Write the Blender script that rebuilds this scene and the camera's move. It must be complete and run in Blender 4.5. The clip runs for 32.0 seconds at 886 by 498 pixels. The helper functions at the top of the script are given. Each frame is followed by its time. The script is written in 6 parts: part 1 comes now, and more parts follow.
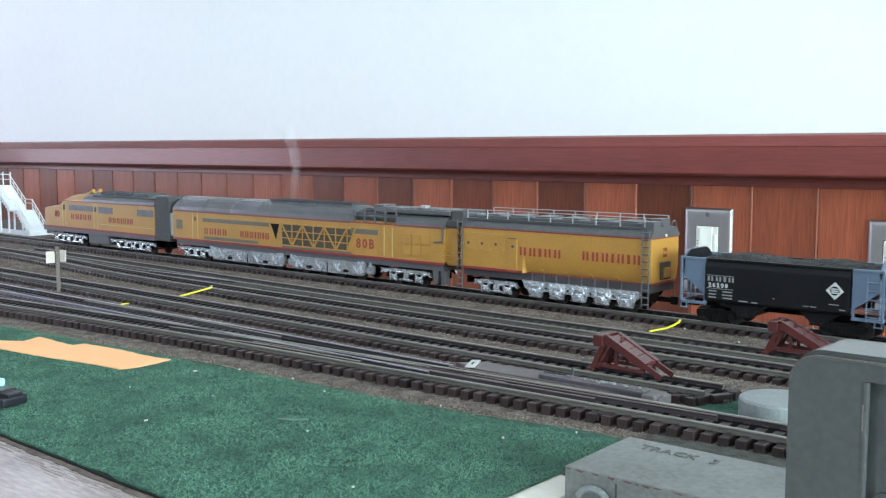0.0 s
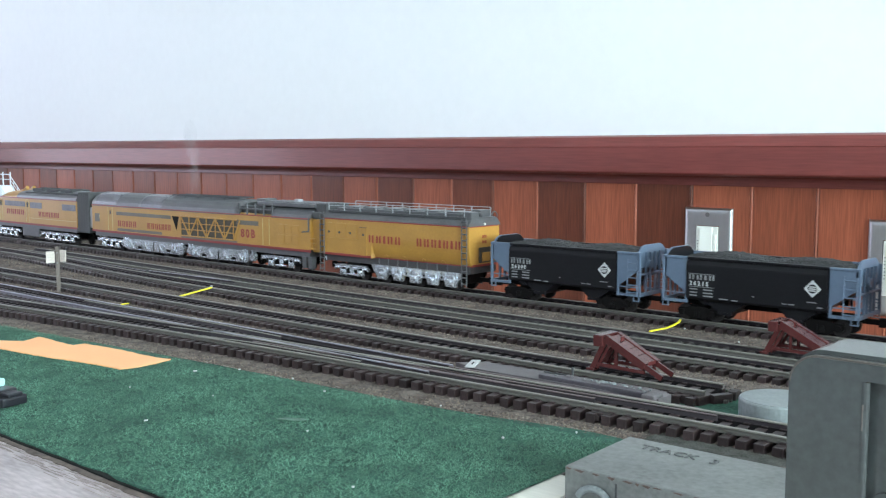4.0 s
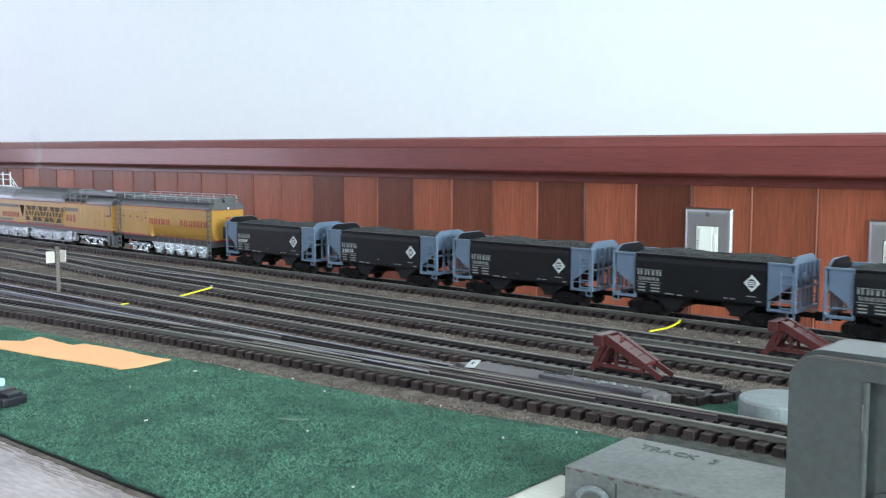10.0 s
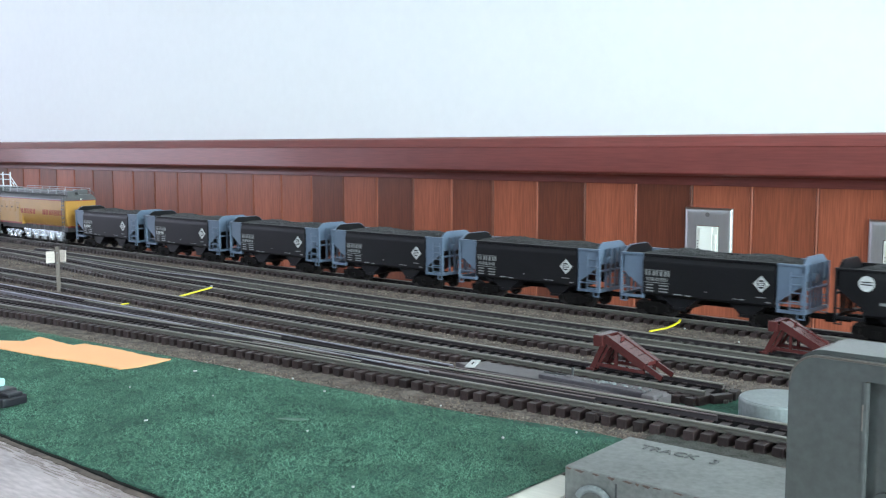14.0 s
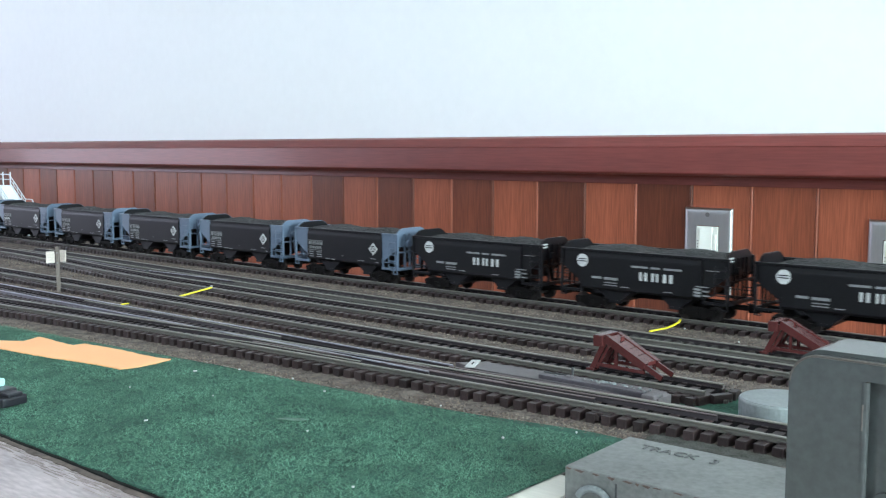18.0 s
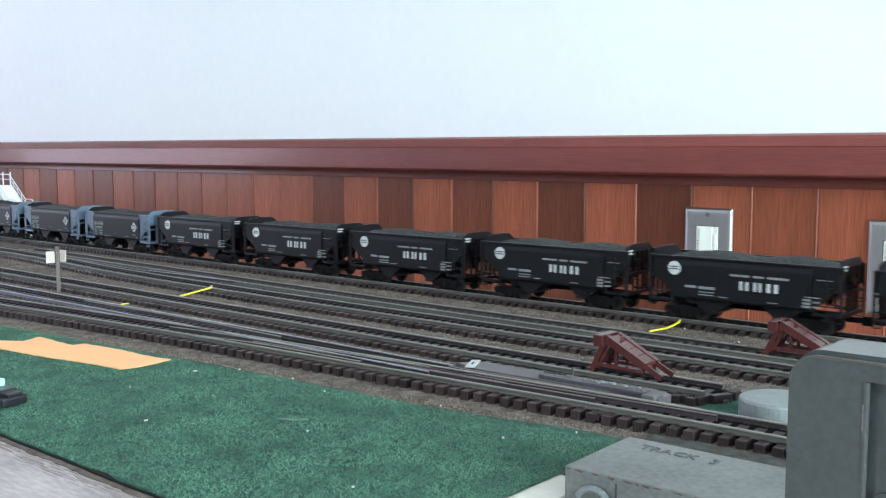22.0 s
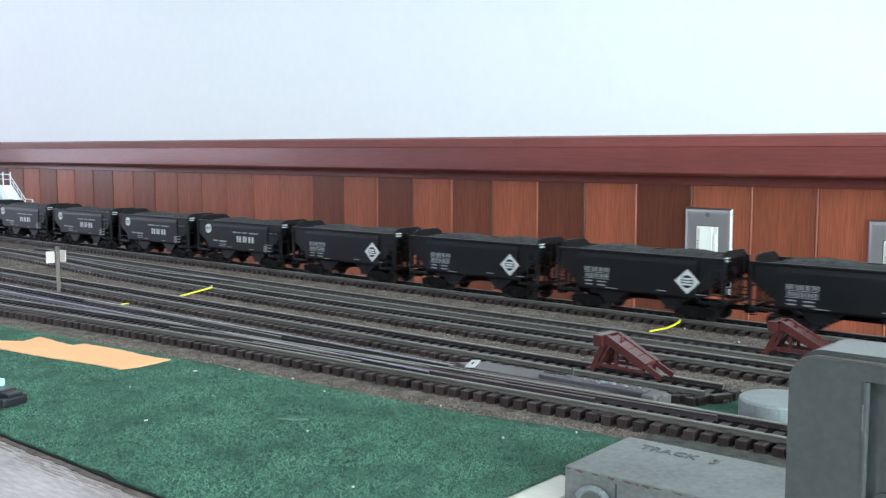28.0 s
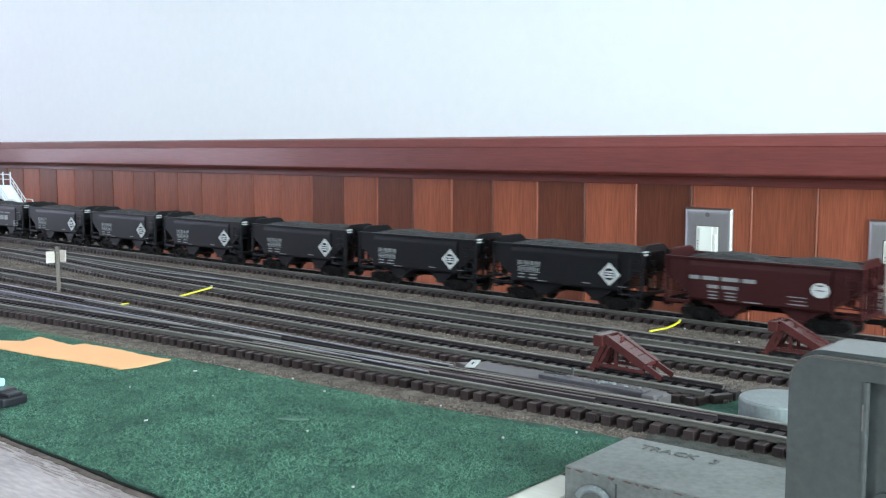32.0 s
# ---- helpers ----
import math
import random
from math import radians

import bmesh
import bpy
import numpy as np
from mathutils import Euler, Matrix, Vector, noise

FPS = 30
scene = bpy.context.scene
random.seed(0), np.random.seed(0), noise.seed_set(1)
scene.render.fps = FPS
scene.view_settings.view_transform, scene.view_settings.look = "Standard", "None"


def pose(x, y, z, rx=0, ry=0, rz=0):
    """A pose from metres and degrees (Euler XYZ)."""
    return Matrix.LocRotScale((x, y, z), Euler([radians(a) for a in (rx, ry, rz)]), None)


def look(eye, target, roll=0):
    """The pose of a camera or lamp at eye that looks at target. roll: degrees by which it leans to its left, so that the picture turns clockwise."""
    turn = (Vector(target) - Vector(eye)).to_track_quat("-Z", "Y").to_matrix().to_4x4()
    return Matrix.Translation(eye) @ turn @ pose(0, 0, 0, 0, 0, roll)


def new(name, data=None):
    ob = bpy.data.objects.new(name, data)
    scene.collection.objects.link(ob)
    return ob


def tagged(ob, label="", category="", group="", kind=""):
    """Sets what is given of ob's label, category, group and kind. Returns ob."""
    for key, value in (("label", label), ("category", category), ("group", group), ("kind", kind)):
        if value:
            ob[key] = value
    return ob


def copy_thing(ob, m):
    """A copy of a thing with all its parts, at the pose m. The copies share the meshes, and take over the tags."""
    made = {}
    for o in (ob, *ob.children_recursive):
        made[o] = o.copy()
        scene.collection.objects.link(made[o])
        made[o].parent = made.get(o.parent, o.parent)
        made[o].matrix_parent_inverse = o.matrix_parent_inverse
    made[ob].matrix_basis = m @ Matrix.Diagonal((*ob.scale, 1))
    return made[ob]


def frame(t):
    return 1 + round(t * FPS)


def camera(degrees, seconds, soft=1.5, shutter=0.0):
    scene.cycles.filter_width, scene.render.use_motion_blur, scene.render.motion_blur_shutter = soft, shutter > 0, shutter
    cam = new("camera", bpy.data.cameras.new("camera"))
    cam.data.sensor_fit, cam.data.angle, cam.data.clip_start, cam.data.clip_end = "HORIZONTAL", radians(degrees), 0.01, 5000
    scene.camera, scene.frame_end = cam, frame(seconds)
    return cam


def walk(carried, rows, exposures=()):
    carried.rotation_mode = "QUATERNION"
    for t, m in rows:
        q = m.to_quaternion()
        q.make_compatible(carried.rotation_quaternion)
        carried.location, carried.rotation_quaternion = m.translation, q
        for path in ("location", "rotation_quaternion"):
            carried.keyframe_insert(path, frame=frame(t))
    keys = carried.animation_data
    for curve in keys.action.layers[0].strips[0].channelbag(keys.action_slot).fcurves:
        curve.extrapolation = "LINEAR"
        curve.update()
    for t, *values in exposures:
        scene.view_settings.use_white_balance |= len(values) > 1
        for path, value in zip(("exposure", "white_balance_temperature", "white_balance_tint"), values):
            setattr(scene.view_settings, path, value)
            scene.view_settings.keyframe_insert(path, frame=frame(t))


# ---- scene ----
cam = camera(48.02, 32.0, soft=1.2, shutter=0.7)
EYE = Vector((0.0, 0.0, 0.106))
YAW, PITCH = radians(49.2), radians(5.678)
AIM = EYE + Vector((-math.cos(YAW) * math.cos(PITCH), math.sin(YAW) * math.cos(PITCH), -math.sin(PITCH)))
walk(cam, [(0.0, look(EYE, AIM)), (32.0, look(EYE, AIM))], exposures=[(0.0, 0.0), (32.0, 0.0)])

# ---- world and light ----
ROOM_X0, ROOM_X1, ROOM_Y0, WALL_Y = -4.6, 4.2, -1.6, 1.243
FLOOR_Z, CEIL_Z = -1.1, 1.55
GROUND = -0.0012
world = bpy.data.worlds.new("daylight")
scene.world = world
world.use_nodes = True
wn = world.node_tree.nodes
sky = wn.new("ShaderNodeTexSky")
sky.sky_type, sky.sun_disc = "NISHITA", False
sky.sun_elevation, sky.sun_rotation = radians(35), radians(120)
wn["Background"].inputs["Strength"].default_value = 0.1
world.node_tree.links.new(sky.outputs["Color"], wn["Background"].inputs["Color"])


def window_lamp(name, at, toward, w, h, power, colour):
    lamp = bpy.data.lights.new(name, "AREA")
    lamp.shape, lamp.size, lamp.size_y, lamp.energy, lamp.color = "RECTANGLE", w, h, power, colour
    ob = new(name, lamp)
    ob.matrix_world = look(at, toward)
    return ob


window_lamp("window_light_back", (0.75, ROOM_Y0 + 0.02, 1.02), (0.75, 0, 1.02), 3.0, 0.96, 22, (0.805, 0.945, 1.0))
window_lamp("window_light_side", (ROOM_X1 - 0.02, -0.55, 0.95), (0, -0.55, 0.95), 2.0, 1.1, 276, (0.765, 0.965, 1.0))
window_lamp("window_light_far", (ROOM_X0 + 0.02, -0.7, 0.55), (0, -0.7, 0.55), 1.6, 1.5, 50, (0.76, 0.79, 1.0))


# ---- materials ----
def material(name, colour, rough=0.6, metal=0.0, vary=0.15, scale=40.0, fine=400.0, bump=0.0, stretch=(1, 1, 1), spec=0.5, random_tint=0.0, coat=0.0, coat_rough=0.25):
    """A procedural surface: base colour varied at two scales, optional relief and variation from piece to piece."""
    m = bpy.data.materials.new(name)
    m.use_nodes = True
    n, l = m.node_tree.nodes, m.node_tree.links
    p = n["Principled BSDF"]
    p.inputs["Roughness"].default_value, p.inputs["Metallic"].default_value = rough, metal
    p.inputs["Specular IOR Level"].default_value, p.inputs["Coat Weight"].default_value = spec, coat
    p.inputs["Coat Roughness"].default_value = coat_rough
    tc, mp = n.new("ShaderNodeTexCoord"), n.new("ShaderNodeMapping")
    mp.inputs["Scale"].default_value = stretch
    l.new(tc.outputs["Object"], mp.inputs["Vector"])
    a, b = n.new("ShaderNodeTexNoise"), n.new("ShaderNodeTexNoise")
    a.inputs["Scale"].default_value, a.inputs["Detail"].default_value = scale, 4
    b.inputs["Scale"].default_value, b.inputs["Detail"].default_value = fine, 3
    l.new(mp.outputs["Vector"], a.inputs["Vector"])
    l.new(mp.outputs["Vector"], b.inputs["Vector"])
    mix = n.new("ShaderNodeMath")
    mix.operation = "MULTIPLY_ADD"
    mix.inputs[1].default_value = 0.5
    l.new(b.outputs["Fac"], mix.inputs[0])
    half = n.new("ShaderNodeMath")
    half.operation = "MULTIPLY"
    half.inputs[1].default_value = 0.5
    l.new(a.outputs["Fac"], half.inputs[0])
    l.new(half.outputs[0], mix.inputs[2])
    ramp = n.new("ShaderNodeMapRange")
    ramp.inputs["From Min"].default_value, ramp.inputs["From Max"].default_value = 0.3, 0.7
    ramp.inputs["To Min"].default_value, ramp.inputs["To Max"].default_value = 1 - vary, 1 + vary
    l.new(mix.outputs[0], ramp.inputs["Value"])
    value = ramp.outputs["Result"]
    if random_tint:
        info, tint, times = n.new("ShaderNodeObjectInfo"), n.new("ShaderNodeMapRange"), n.new("ShaderNodeMath")
        tint.inputs["To Min"].default_value, tint.inputs["To Max"].default_value = 1 - random_tint, 1 + random_tint
        times.operation = "MULTIPLY"
        l.new(info.outputs["Random"], tint.inputs["Value"])
        l.new(tint.outputs["Result"], times.inputs[0])
        l.new(value, times.inputs[1])
        tone = n.new("ShaderNodeMath")
        tone.operation = "MULTIPLY"
        l.new(times.outputs[0], tone.inputs[0])
        l.new(info.outputs["Alpha"], tone.inputs[1])
        value = tone.outputs[0]
    hue = n.new("ShaderNodeVectorMath")
    hue.operation = "SCALE"
    hue.inputs[0].default_value = colour
    l.new(value, hue.inputs["Scale"])
    l.new(hue.outputs[0], p.inputs["Base Color"])
    if bump:
        bp = n.new("ShaderNodeBump")
        bp.inputs["Strength"].default_value, bp.inputs["Distance"].default_value = min(1.0, bump * 400), bump
        l.new(b.outputs["Fac"], bp.inputs["Height"])
        l.new(bp.outputs["Normal"], p.inputs["Normal"])
    return m


M = {}
M["wall_paint"] = material("white_wall_paint", (0.82, 0.84, 0.865), 0.75, vary=0.02, scale=2, fine=60, bump=0.0002)
M["ceiling"] = material("ceiling_paint", (0.8, 0.8, 0.78), 0.8, vary=0.02, scale=2, fine=50)
M["floor"] = material("floor_boards", (0.22, 0.15, 0.09), 0.5, vary=0.2, scale=3, fine=50, stretch=(1, 8, 1))
M["plank"] = material("varnished_plank", (0.275, 0.076, 0.0400), 0.38, vary=0.42, scale=9, fine=120, stretch=(5, 5, 0.25), random_tint=0.1, spec=0.26, coat=0.11, coat_rough=0.15, bump=0.0001)
M["rail_wood"] = material("dark_red_varnished_wood", (0.176, 0.042, 0.037), 0.40, vary=0.3, scale=6, fine=90, stretch=(0.25, 5, 5), spec=0.3, coat=0.28, coat_rough=0.12, bump=0.0001)
M["steel_plate"] = material("brushed_steel", (0.50, 0.51, 0.52), 0.34, 1.0, vary=0.06, scale=60, fine=900, stretch=(1, 1, 0.1))
M["switch_white"] = material("white_plastic", (0.80, 0.83, 0.78), 0.35, vary=0.02)
M["board"] = material("painted_board", (0.375, 0.322, 0.330), 0.6, vary=0.4, scale=14, fine=160, stretch=(1, 4, 4), bump=0.0003)
M["white_wood"] = material("whitish_wood", (0.66, 0.64, 0.58), 0.6, vary=0.14, scale=30, fine=300, stretch=(0.3, 3, 3), bump=0.0002)
M["board_edge"] = material("brown_board_edge", (0.115, 0.088, 0.076), 0.9, vary=0.6, scale=60, fine=300, bump=0.0006)
M["ballast"] = material("ballast", (0.130, 0.108, 0.097), 0.95, vary=0.85, scale=160, fine=1100, bump=0.0009, spec=0.15)
M["tie"] = material("tie_plastic", (0.031, 0.0195, 0.0200), 0.42, vary=0.4, scale=300, fine=2000, random_tint=0.4, spec=0.5)
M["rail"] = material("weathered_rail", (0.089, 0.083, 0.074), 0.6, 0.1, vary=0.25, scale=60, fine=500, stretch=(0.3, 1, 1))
# darker copy of the rail colour: shade painted onto the rail sides
M["rail_gauge"] = material("shaded_rail_face", (0.037, 0.030, 0.034), 0.6, 0.2, vary=0.3, scale=60, fine=500, stretch=(0.3, 1, 1), spec=0.3)
M["rail_top"] = material("polished_rail_top", (0.225, 0.213, 0.185), 0.45, 0.2, vary=0.2, scale=50, fine=500, stretch=(0.3, 1, 1))
M["rail_shiny"] = material("nickel_silver_rail", (0.19, 0.18, 0.205), 0.36, 0.5, vary=0.2, scale=50, fine=500, stretch=(0.3, 1, 1))
M["rail_bright"] = material("bright_rail", (0.42, 0.41, 0.47), 0.35, 0.6, vary=0.1)
M["mat"] = material("green_mat", (0.036, 0.098, 0.072), 0.95, vary=0.5, scale=110, fine=700, bump=0.0012, spec=0.2)
M["grey_paint"] = material("grey_enamel", (0.20, 0.215, 0.215), 0.45, vary=0.1, scale=30, fine=400, bump=0.0001)
M["yellow"] = material("armour_yellow", (0.385, 0.198, 0.041), 0.34, vary=0.12, scale=60, fine=600)
M["red_stripe"] = material("red_stripe", (0.22, 0.022, 0.021), 0.45, vary=0.08)
M["harbor"] = material("grey_roof", (0.080, 0.081, 0.086), 0.4, vary=0.25, scale=60, fine=500)
M["silver"] = material("silver_truck", (0.80, 0.83, 0.89), 0.20, 0.82, vary=0.35, scale=150, fine=700, bump=0.0005)
M["black_car"] = material("black_car", (0.0052, 0.0051, 0.0068), 0.45, vary=0.3, scale=60, fine=600, spec=0.24)
M["blue_car"] = material("light_blue_car", (0.104, 0.144, 0.206), 0.36, vary=0.08, scale=60, fine=600)
M["oxide"] = material("oxide_red_car", (0.034, 0.0065, 0.0070), 0.45, vary=0.2, scale=60, fine=600, spec=0.2)
M["black_part"] = material("black_underframe", (0.005, 0.0042, 0.0042), 0.65, vary=0.2, spec=0.1)
M["coal"] = material("coal_load", (0.024, 0.025, 0.026), 0.62, vary=1.0, scale=350, fine=1100, bump=0.0030)
M["white_print"] = material("white_lettering", (0.50, 0.51, 0.51), 0.5, vary=0.2, scale=300, fine=2000)
M["faded_print"] = material("faded_white_lettering", (0.21, 0.215, 0.22), 0.55, vary=0.35, scale=400, fine=2500)
M["red_print"] = material("red_lettering", (0.25, 0.028, 0.022), 0.5, vary=0.06)
M["bumper_red"] = material("maroon_plastic", (0.082, 0.0215, 0.0210), 0.24, vary=0.12, scale=120, fine=900)
M["orange"] = material("orange_foam", (0.96, 0.475, 0.235), 0.85, vary=0.05, scale=60, fine=900, bump=0.0004)
M["strip_yellow"] = material("yellow_plastic", (0.86, 0.76, 0.03), 0.45, vary=0.05)


# ---- building blocks ----
def box(bm, x0, x1, y0, y1, z0, z1, bevel=0.0):
    """A block between two corners, with softened edges."""
    made = bmesh.ops.create_cube(bm, size=1.0, matrix=Matrix.LocRotScale(((x0 + x1) / 2, (y0 + y1) / 2, (z0 + z1) / 2), None, (abs(x1 - x0), abs(y1 - y0), abs(z1 - z0))))
    if bevel:
        edges = list({e for v in made["verts"] for e in v.link_edges})
        bmesh.ops.bevel(bm, geom=edges, offset=bevel, segments=2, affect="EDGES", profile=0.6)
    return made["verts"]


def rod(bm, a, b, r, sides=8, r2=None):
    """A round bar from a to b."""
    a, b = Vector(a), Vector(b)
    turn = (b - a).to_track_quat("Z", "Y").to_matrix().to_4x4()
    return bmesh.ops.create_cone(bm, cap_ends=True, segments=sides, radius1=r, radius2=r if r2 is None else r2, depth=(b - a).length, matrix=Matrix.Translation((a + b) / 2) @ turn)["verts"]


def prism(bm, outline, axis, lo, hi):
    """An outline of (u, v) drawn out along an axis: x: (y, z), y: (x, z), z: (x, y)."""
    def at(u, v, w):
        return {"x": (w, u, v), "y": (u, w, v), "z": (u, v, w)}[axis]
    low, high = [bm.verts.new(at(u, v, lo)) for u, v in outline], [bm.verts.new(at(u, v, hi)) for u, v in outline]
    n = len(outline)
    for i in range(n):
        bm.faces.new((low[i], low[(i + 1) % n], high[(i + 1) % n], high[i]))
    bm.faces.new(low[::-1]), bm.faces.new(high)
    return low + high


def mesh_of(bm, name, mat, smooth=False):
    bmesh.ops.recalc_face_normals(bm, faces=bm.faces)
    me = bpy.data.meshes.new(name)
    bm.to_mesh(me)
    bm.free()
    me.materials.append(M[mat] if isinstance(mat, str) else mat)
    if smooth:
        me.shade_smooth()
    return me


def part(name, bm, mat, parent, label="", smooth=False):
    ob = new(name, mesh_of(bm, name, mat, smooth))
    ob.parent = parent
    if label:
        ob["label"] = label
    return ob


def thing(name, label, category, at=(0, 0, 0), turn=0.0, group="", kind=""):
    ob = new(name)
    ob.empty_display_size = 0.02
    ob.matrix_world = pose(*at, 0, 0, turn)
    return tagged(ob, label, category, group, kind)


def single(name, bm, mat, label, category, kind="", group="", smooth=False):
    return tagged(new(name, mesh_of(bm, name, mat, smooth)), label, category, group, kind)


def smooth_path(knots, x):
    """A gentle line through (x, y) knots."""
    if x <= knots[0][0]:
        (a, p), (b, q) = knots[:2]
        return p + (q - p) * (x - a) / (b - a)
    for i in range(len(knots) - 1):
        (a, p), (b, q) = knots[i], knots[i + 1]
        if x <= b:
            u = (x - a) / (b - a)
            sl = (q - p) / (b - a)
            s0 = sl if i == 0 else (q - knots[i - 1][1]) / (b - knots[i - 1][0])
            s1 = sl if i + 2 >= len(knots) else (knots[i + 2][1] - p) / (knots[i + 2][0] - a)
            h = b - a
            return (2 * u**3 - 3 * u**2 + 1) * p + (u**3 - 2 * u**2 + u) * h * s0 + (-2 * u**3 + 3 * u**2) * q + (u**3 - u**2) * h * s1
    (a, p), (b, q) = knots[-2:]
    return q + (q - p) * (x - b) / (b - a)


# ---- the room ----
def room():
    t = 0.1
    bm = bmesh.new(); box(bm, ROOM_X0, ROOM_X1, WALL_Y, WALL_Y + t, FLOOR_Z, CEIL_Z)
    single("wall_north", bm, "wall_paint", "plain white painted wall above a red wood wainscot", "wall", "structure")
    bm = bmesh.new(); box(bm, ROOM_X0, ROOM_X1, ROOM_Y0 - t, WALL_Y + t, CEIL_Z, CEIL_Z + t)
    single("ceiling", bm, "ceiling", "plain white ceiling of the room", "ceiling", "structure")
    bm = bmesh.new(); box(bm, ROOM_X0, ROOM_X1, ROOM_Y0 - t, WALL_Y + t, FLOOR_Z - t, FLOOR_Z)
    single("floor", bm, "floor", "brown wooden floor boards of the room", "floor", "structure")

    def wall_with_hole(name, axis, at, a0, a1, h0, h1, z0, z1):
        bm = bmesh.new()
        def blk(p, q, r, s):
            if axis == "x":
                box(bm, at[0], at[1], p, q, r, s)
            else:
                box(bm, p, q, at[0], at[1], r, s)
        blk(a0, h0, FLOOR_Z, CEIL_Z); blk(h1, a1, FLOOR_Z, CEIL_Z)
        blk(h0, h1, FLOOR_Z, z0); blk(h0, h1, z1, CEIL_Z)
        single(name, bm, "wall_paint", "plain white painted wall with a window opening", "wall", "structure")
    wall_with_hole("wall_south", "y", (ROOM_Y0 - t, ROOM_Y0), ROOM_X0, ROOM_X1, -0.75, 2.25, 0.54, 1.50)
    wall_with_hole("wall_east", "x", (ROOM_X1, ROOM_X1 + t), ROOM_Y0, WALL_Y, -1.55, 0.45, 0.40, 1.50)
    wall_with_hole("wall_west", "x", (ROOM_X0 - t, ROOM_X0), ROOM_Y0, WALL_Y, -1.5, 0.1, -0.2, 1.3)


def wainscot():
    base = thing("wainscot", "tongue-and-groove wainscot of varnished red-brown planks", "wainscot", kind="structure")
    # how dark each board has aged
    TONES = [0.52, 0.93, 0.46, 1.0, 0.58, 1.03, 0.5, 1.03, 0.46, 1.08, 0.92, 1.22, 1.0, 1.0, 1.0, 1.1, 0.55, 0.72, 1.12, 0.66, 1.1, 0.70, 0.58, 0.93, 0.74, 0.92, 0.87, 1.0, 0.93, 1.0, 1.05]
    pitch, front = 0.0845, WALL_Y - 0.014
    meshes = {}
    x = -0.6178 - 40 * pitch
    for i in range(98):
        x0 = x + i * pitch
        if not meshes:
            bm = bmesh.new()
            w = pitch
            # bead and groove along one edge, as on beaded board
            out = [(0.0, WALL_Y - 0.002), (0.0, front + 0.0005), (0.0004, front + 0.0002), (0.0009, front), (w - 0.0056, front), (w - 0.0052, front + 0.0003), (w - 0.0049, front + 0.0005), (w - 0.0046, front + 0.0005),
                   (w - 0.0043, front), (w - 0.0039, front - 0.0006), (w - 0.0033, front - 0.0009), (w - 0.0027, front - 0.0009), (w - 0.0020, front - 0.0005), (w - 0.0014, front + 0.0001), (w - 0.0010, front + 0.0006), (w - 0.0002, front + 0.0006), (w - 0.0002, WALL_Y - 0.002)]
            prism(bm, out, "z", FLOOR_Z, 0.064)
            meshes["plank"] = mesh_of(bm, "plank", "plank")
        ob = new("plank", meshes["plank"])
        ob.parent, ob.location = base, (x0, 0, 0)
        ob.color = (1, 1, 1, TONES[i % len(TONES)])
    rail = thing("chair_rail", "moulded dark red varnished chair rail along the wall", "chair rail", kind="structure")
    X0, X1 = ROOM_X0, ROOM_X1
    bm = bmesh.new()
    f = WALL_Y - 0.050
    prism(bm, [(WALL_Y - 0.001, 0.1267), (f + 0.016, 0.1265), (f + 0.010, 0.1253), (f + 0.006, 0.1236), (f - 0.0020, 0.1119), (f - 0.0026, 0.1107), (f - 0.0020, 0.1096), (f - 0.0018, 0.0769), (f - 0.0006, 0.0749), (f + 0.0012, 0.0736), (WALL_Y - 0.001, 0.0736)], "x", X0, X1)
    part("cap", bm, "rail_wood", rail)
    bm = bmesh.new()
    g = WALL_Y - 0.0155
    prism(bm, [(WALL_Y - 0.001, 0.0728), (g - 0.0050, 0.0728), (g - 0.0022, 0.0716), (g - 0.0006, 0.0690), (g, 0.0655), (g, 0.0600), (g + 0.0006, 0.0590), (WALL_Y - 0.001, 0.0590)], "x", X0, X1)
    part("cove_moulding", bm, "rail_wood", rail)


BOARD_EDGE = 0.588


def layout_board():
    bm = bmesh.new()
    box(bm, -4.3, 3.6, 0.02, BOARD_EDGE, -0.030, GROUND - 0.0016, 0.001)
    single("layout_board", bm, "board", "long white-painted layout board of the model railway", "table", "structure")
    legs = thing("table_frame", "plain wooden frame and legs under the layout board", "table frame", (0, 0, FLOOR_Z), kind="structure")
    top = -0.0305 - FLOOR_Z
    for y in (0.06, 0.52):
        bm = bmesh.new()
        box(bm, -4.25, 3.55, y, y + 0.04, top - 0.09, top, 0.002)
        part("beam", bm, "floor", legs)
    for x in (-4.2, -2.9, -1.6, -0.3, 1.0, 2.3, 3.45):
        for y in (0.06, 0.52):
            bm = bmesh.new()
            box(bm, x, x + 0.06, y - 0.0605 if y < 0.3 else y + 0.0405, y - 0.0005 if y < 0.3 else y + 0.1005, 0.0, top, 0.002)
            part("leg", bm, "floor", legs)
    bm = bmesh.new()
    prism(bm, [(-0.1812, 0.06), (-0.1816, 0.12), (-0.1810, 0.17), (-0.1815, 0.2700), (-0.1692, 0.2700), (-0.1692, 0.2504), (-0.0960, 0.2504), (-0.0960, 0.06)], "z", GROUND - 0.0015, GROUND - 0.0006)
    single("veneer_strip", bm, "white_wood", "whitish bare wood strip beside the mat", "wood strip", "structure")
    bm = bmesh.new()
    box(bm, -4.28, -1.6005, 0.525, 0.585, GROUND - 0.0015, GROUND + 0.0006)
    box(bm, 0.1505, 3.58, 0.525, 0.585, GROUND - 0.0015, GROUND + 0.0006)
    box(bm, -4.3, -1.17, BOARD_EDGE + 0.0005, 0.72, -0.030, -0.0005, 0.001)
    single("far_ballast", bm, "ballast", "brown and grey ballast strip under the main track", "ballast", "structure")


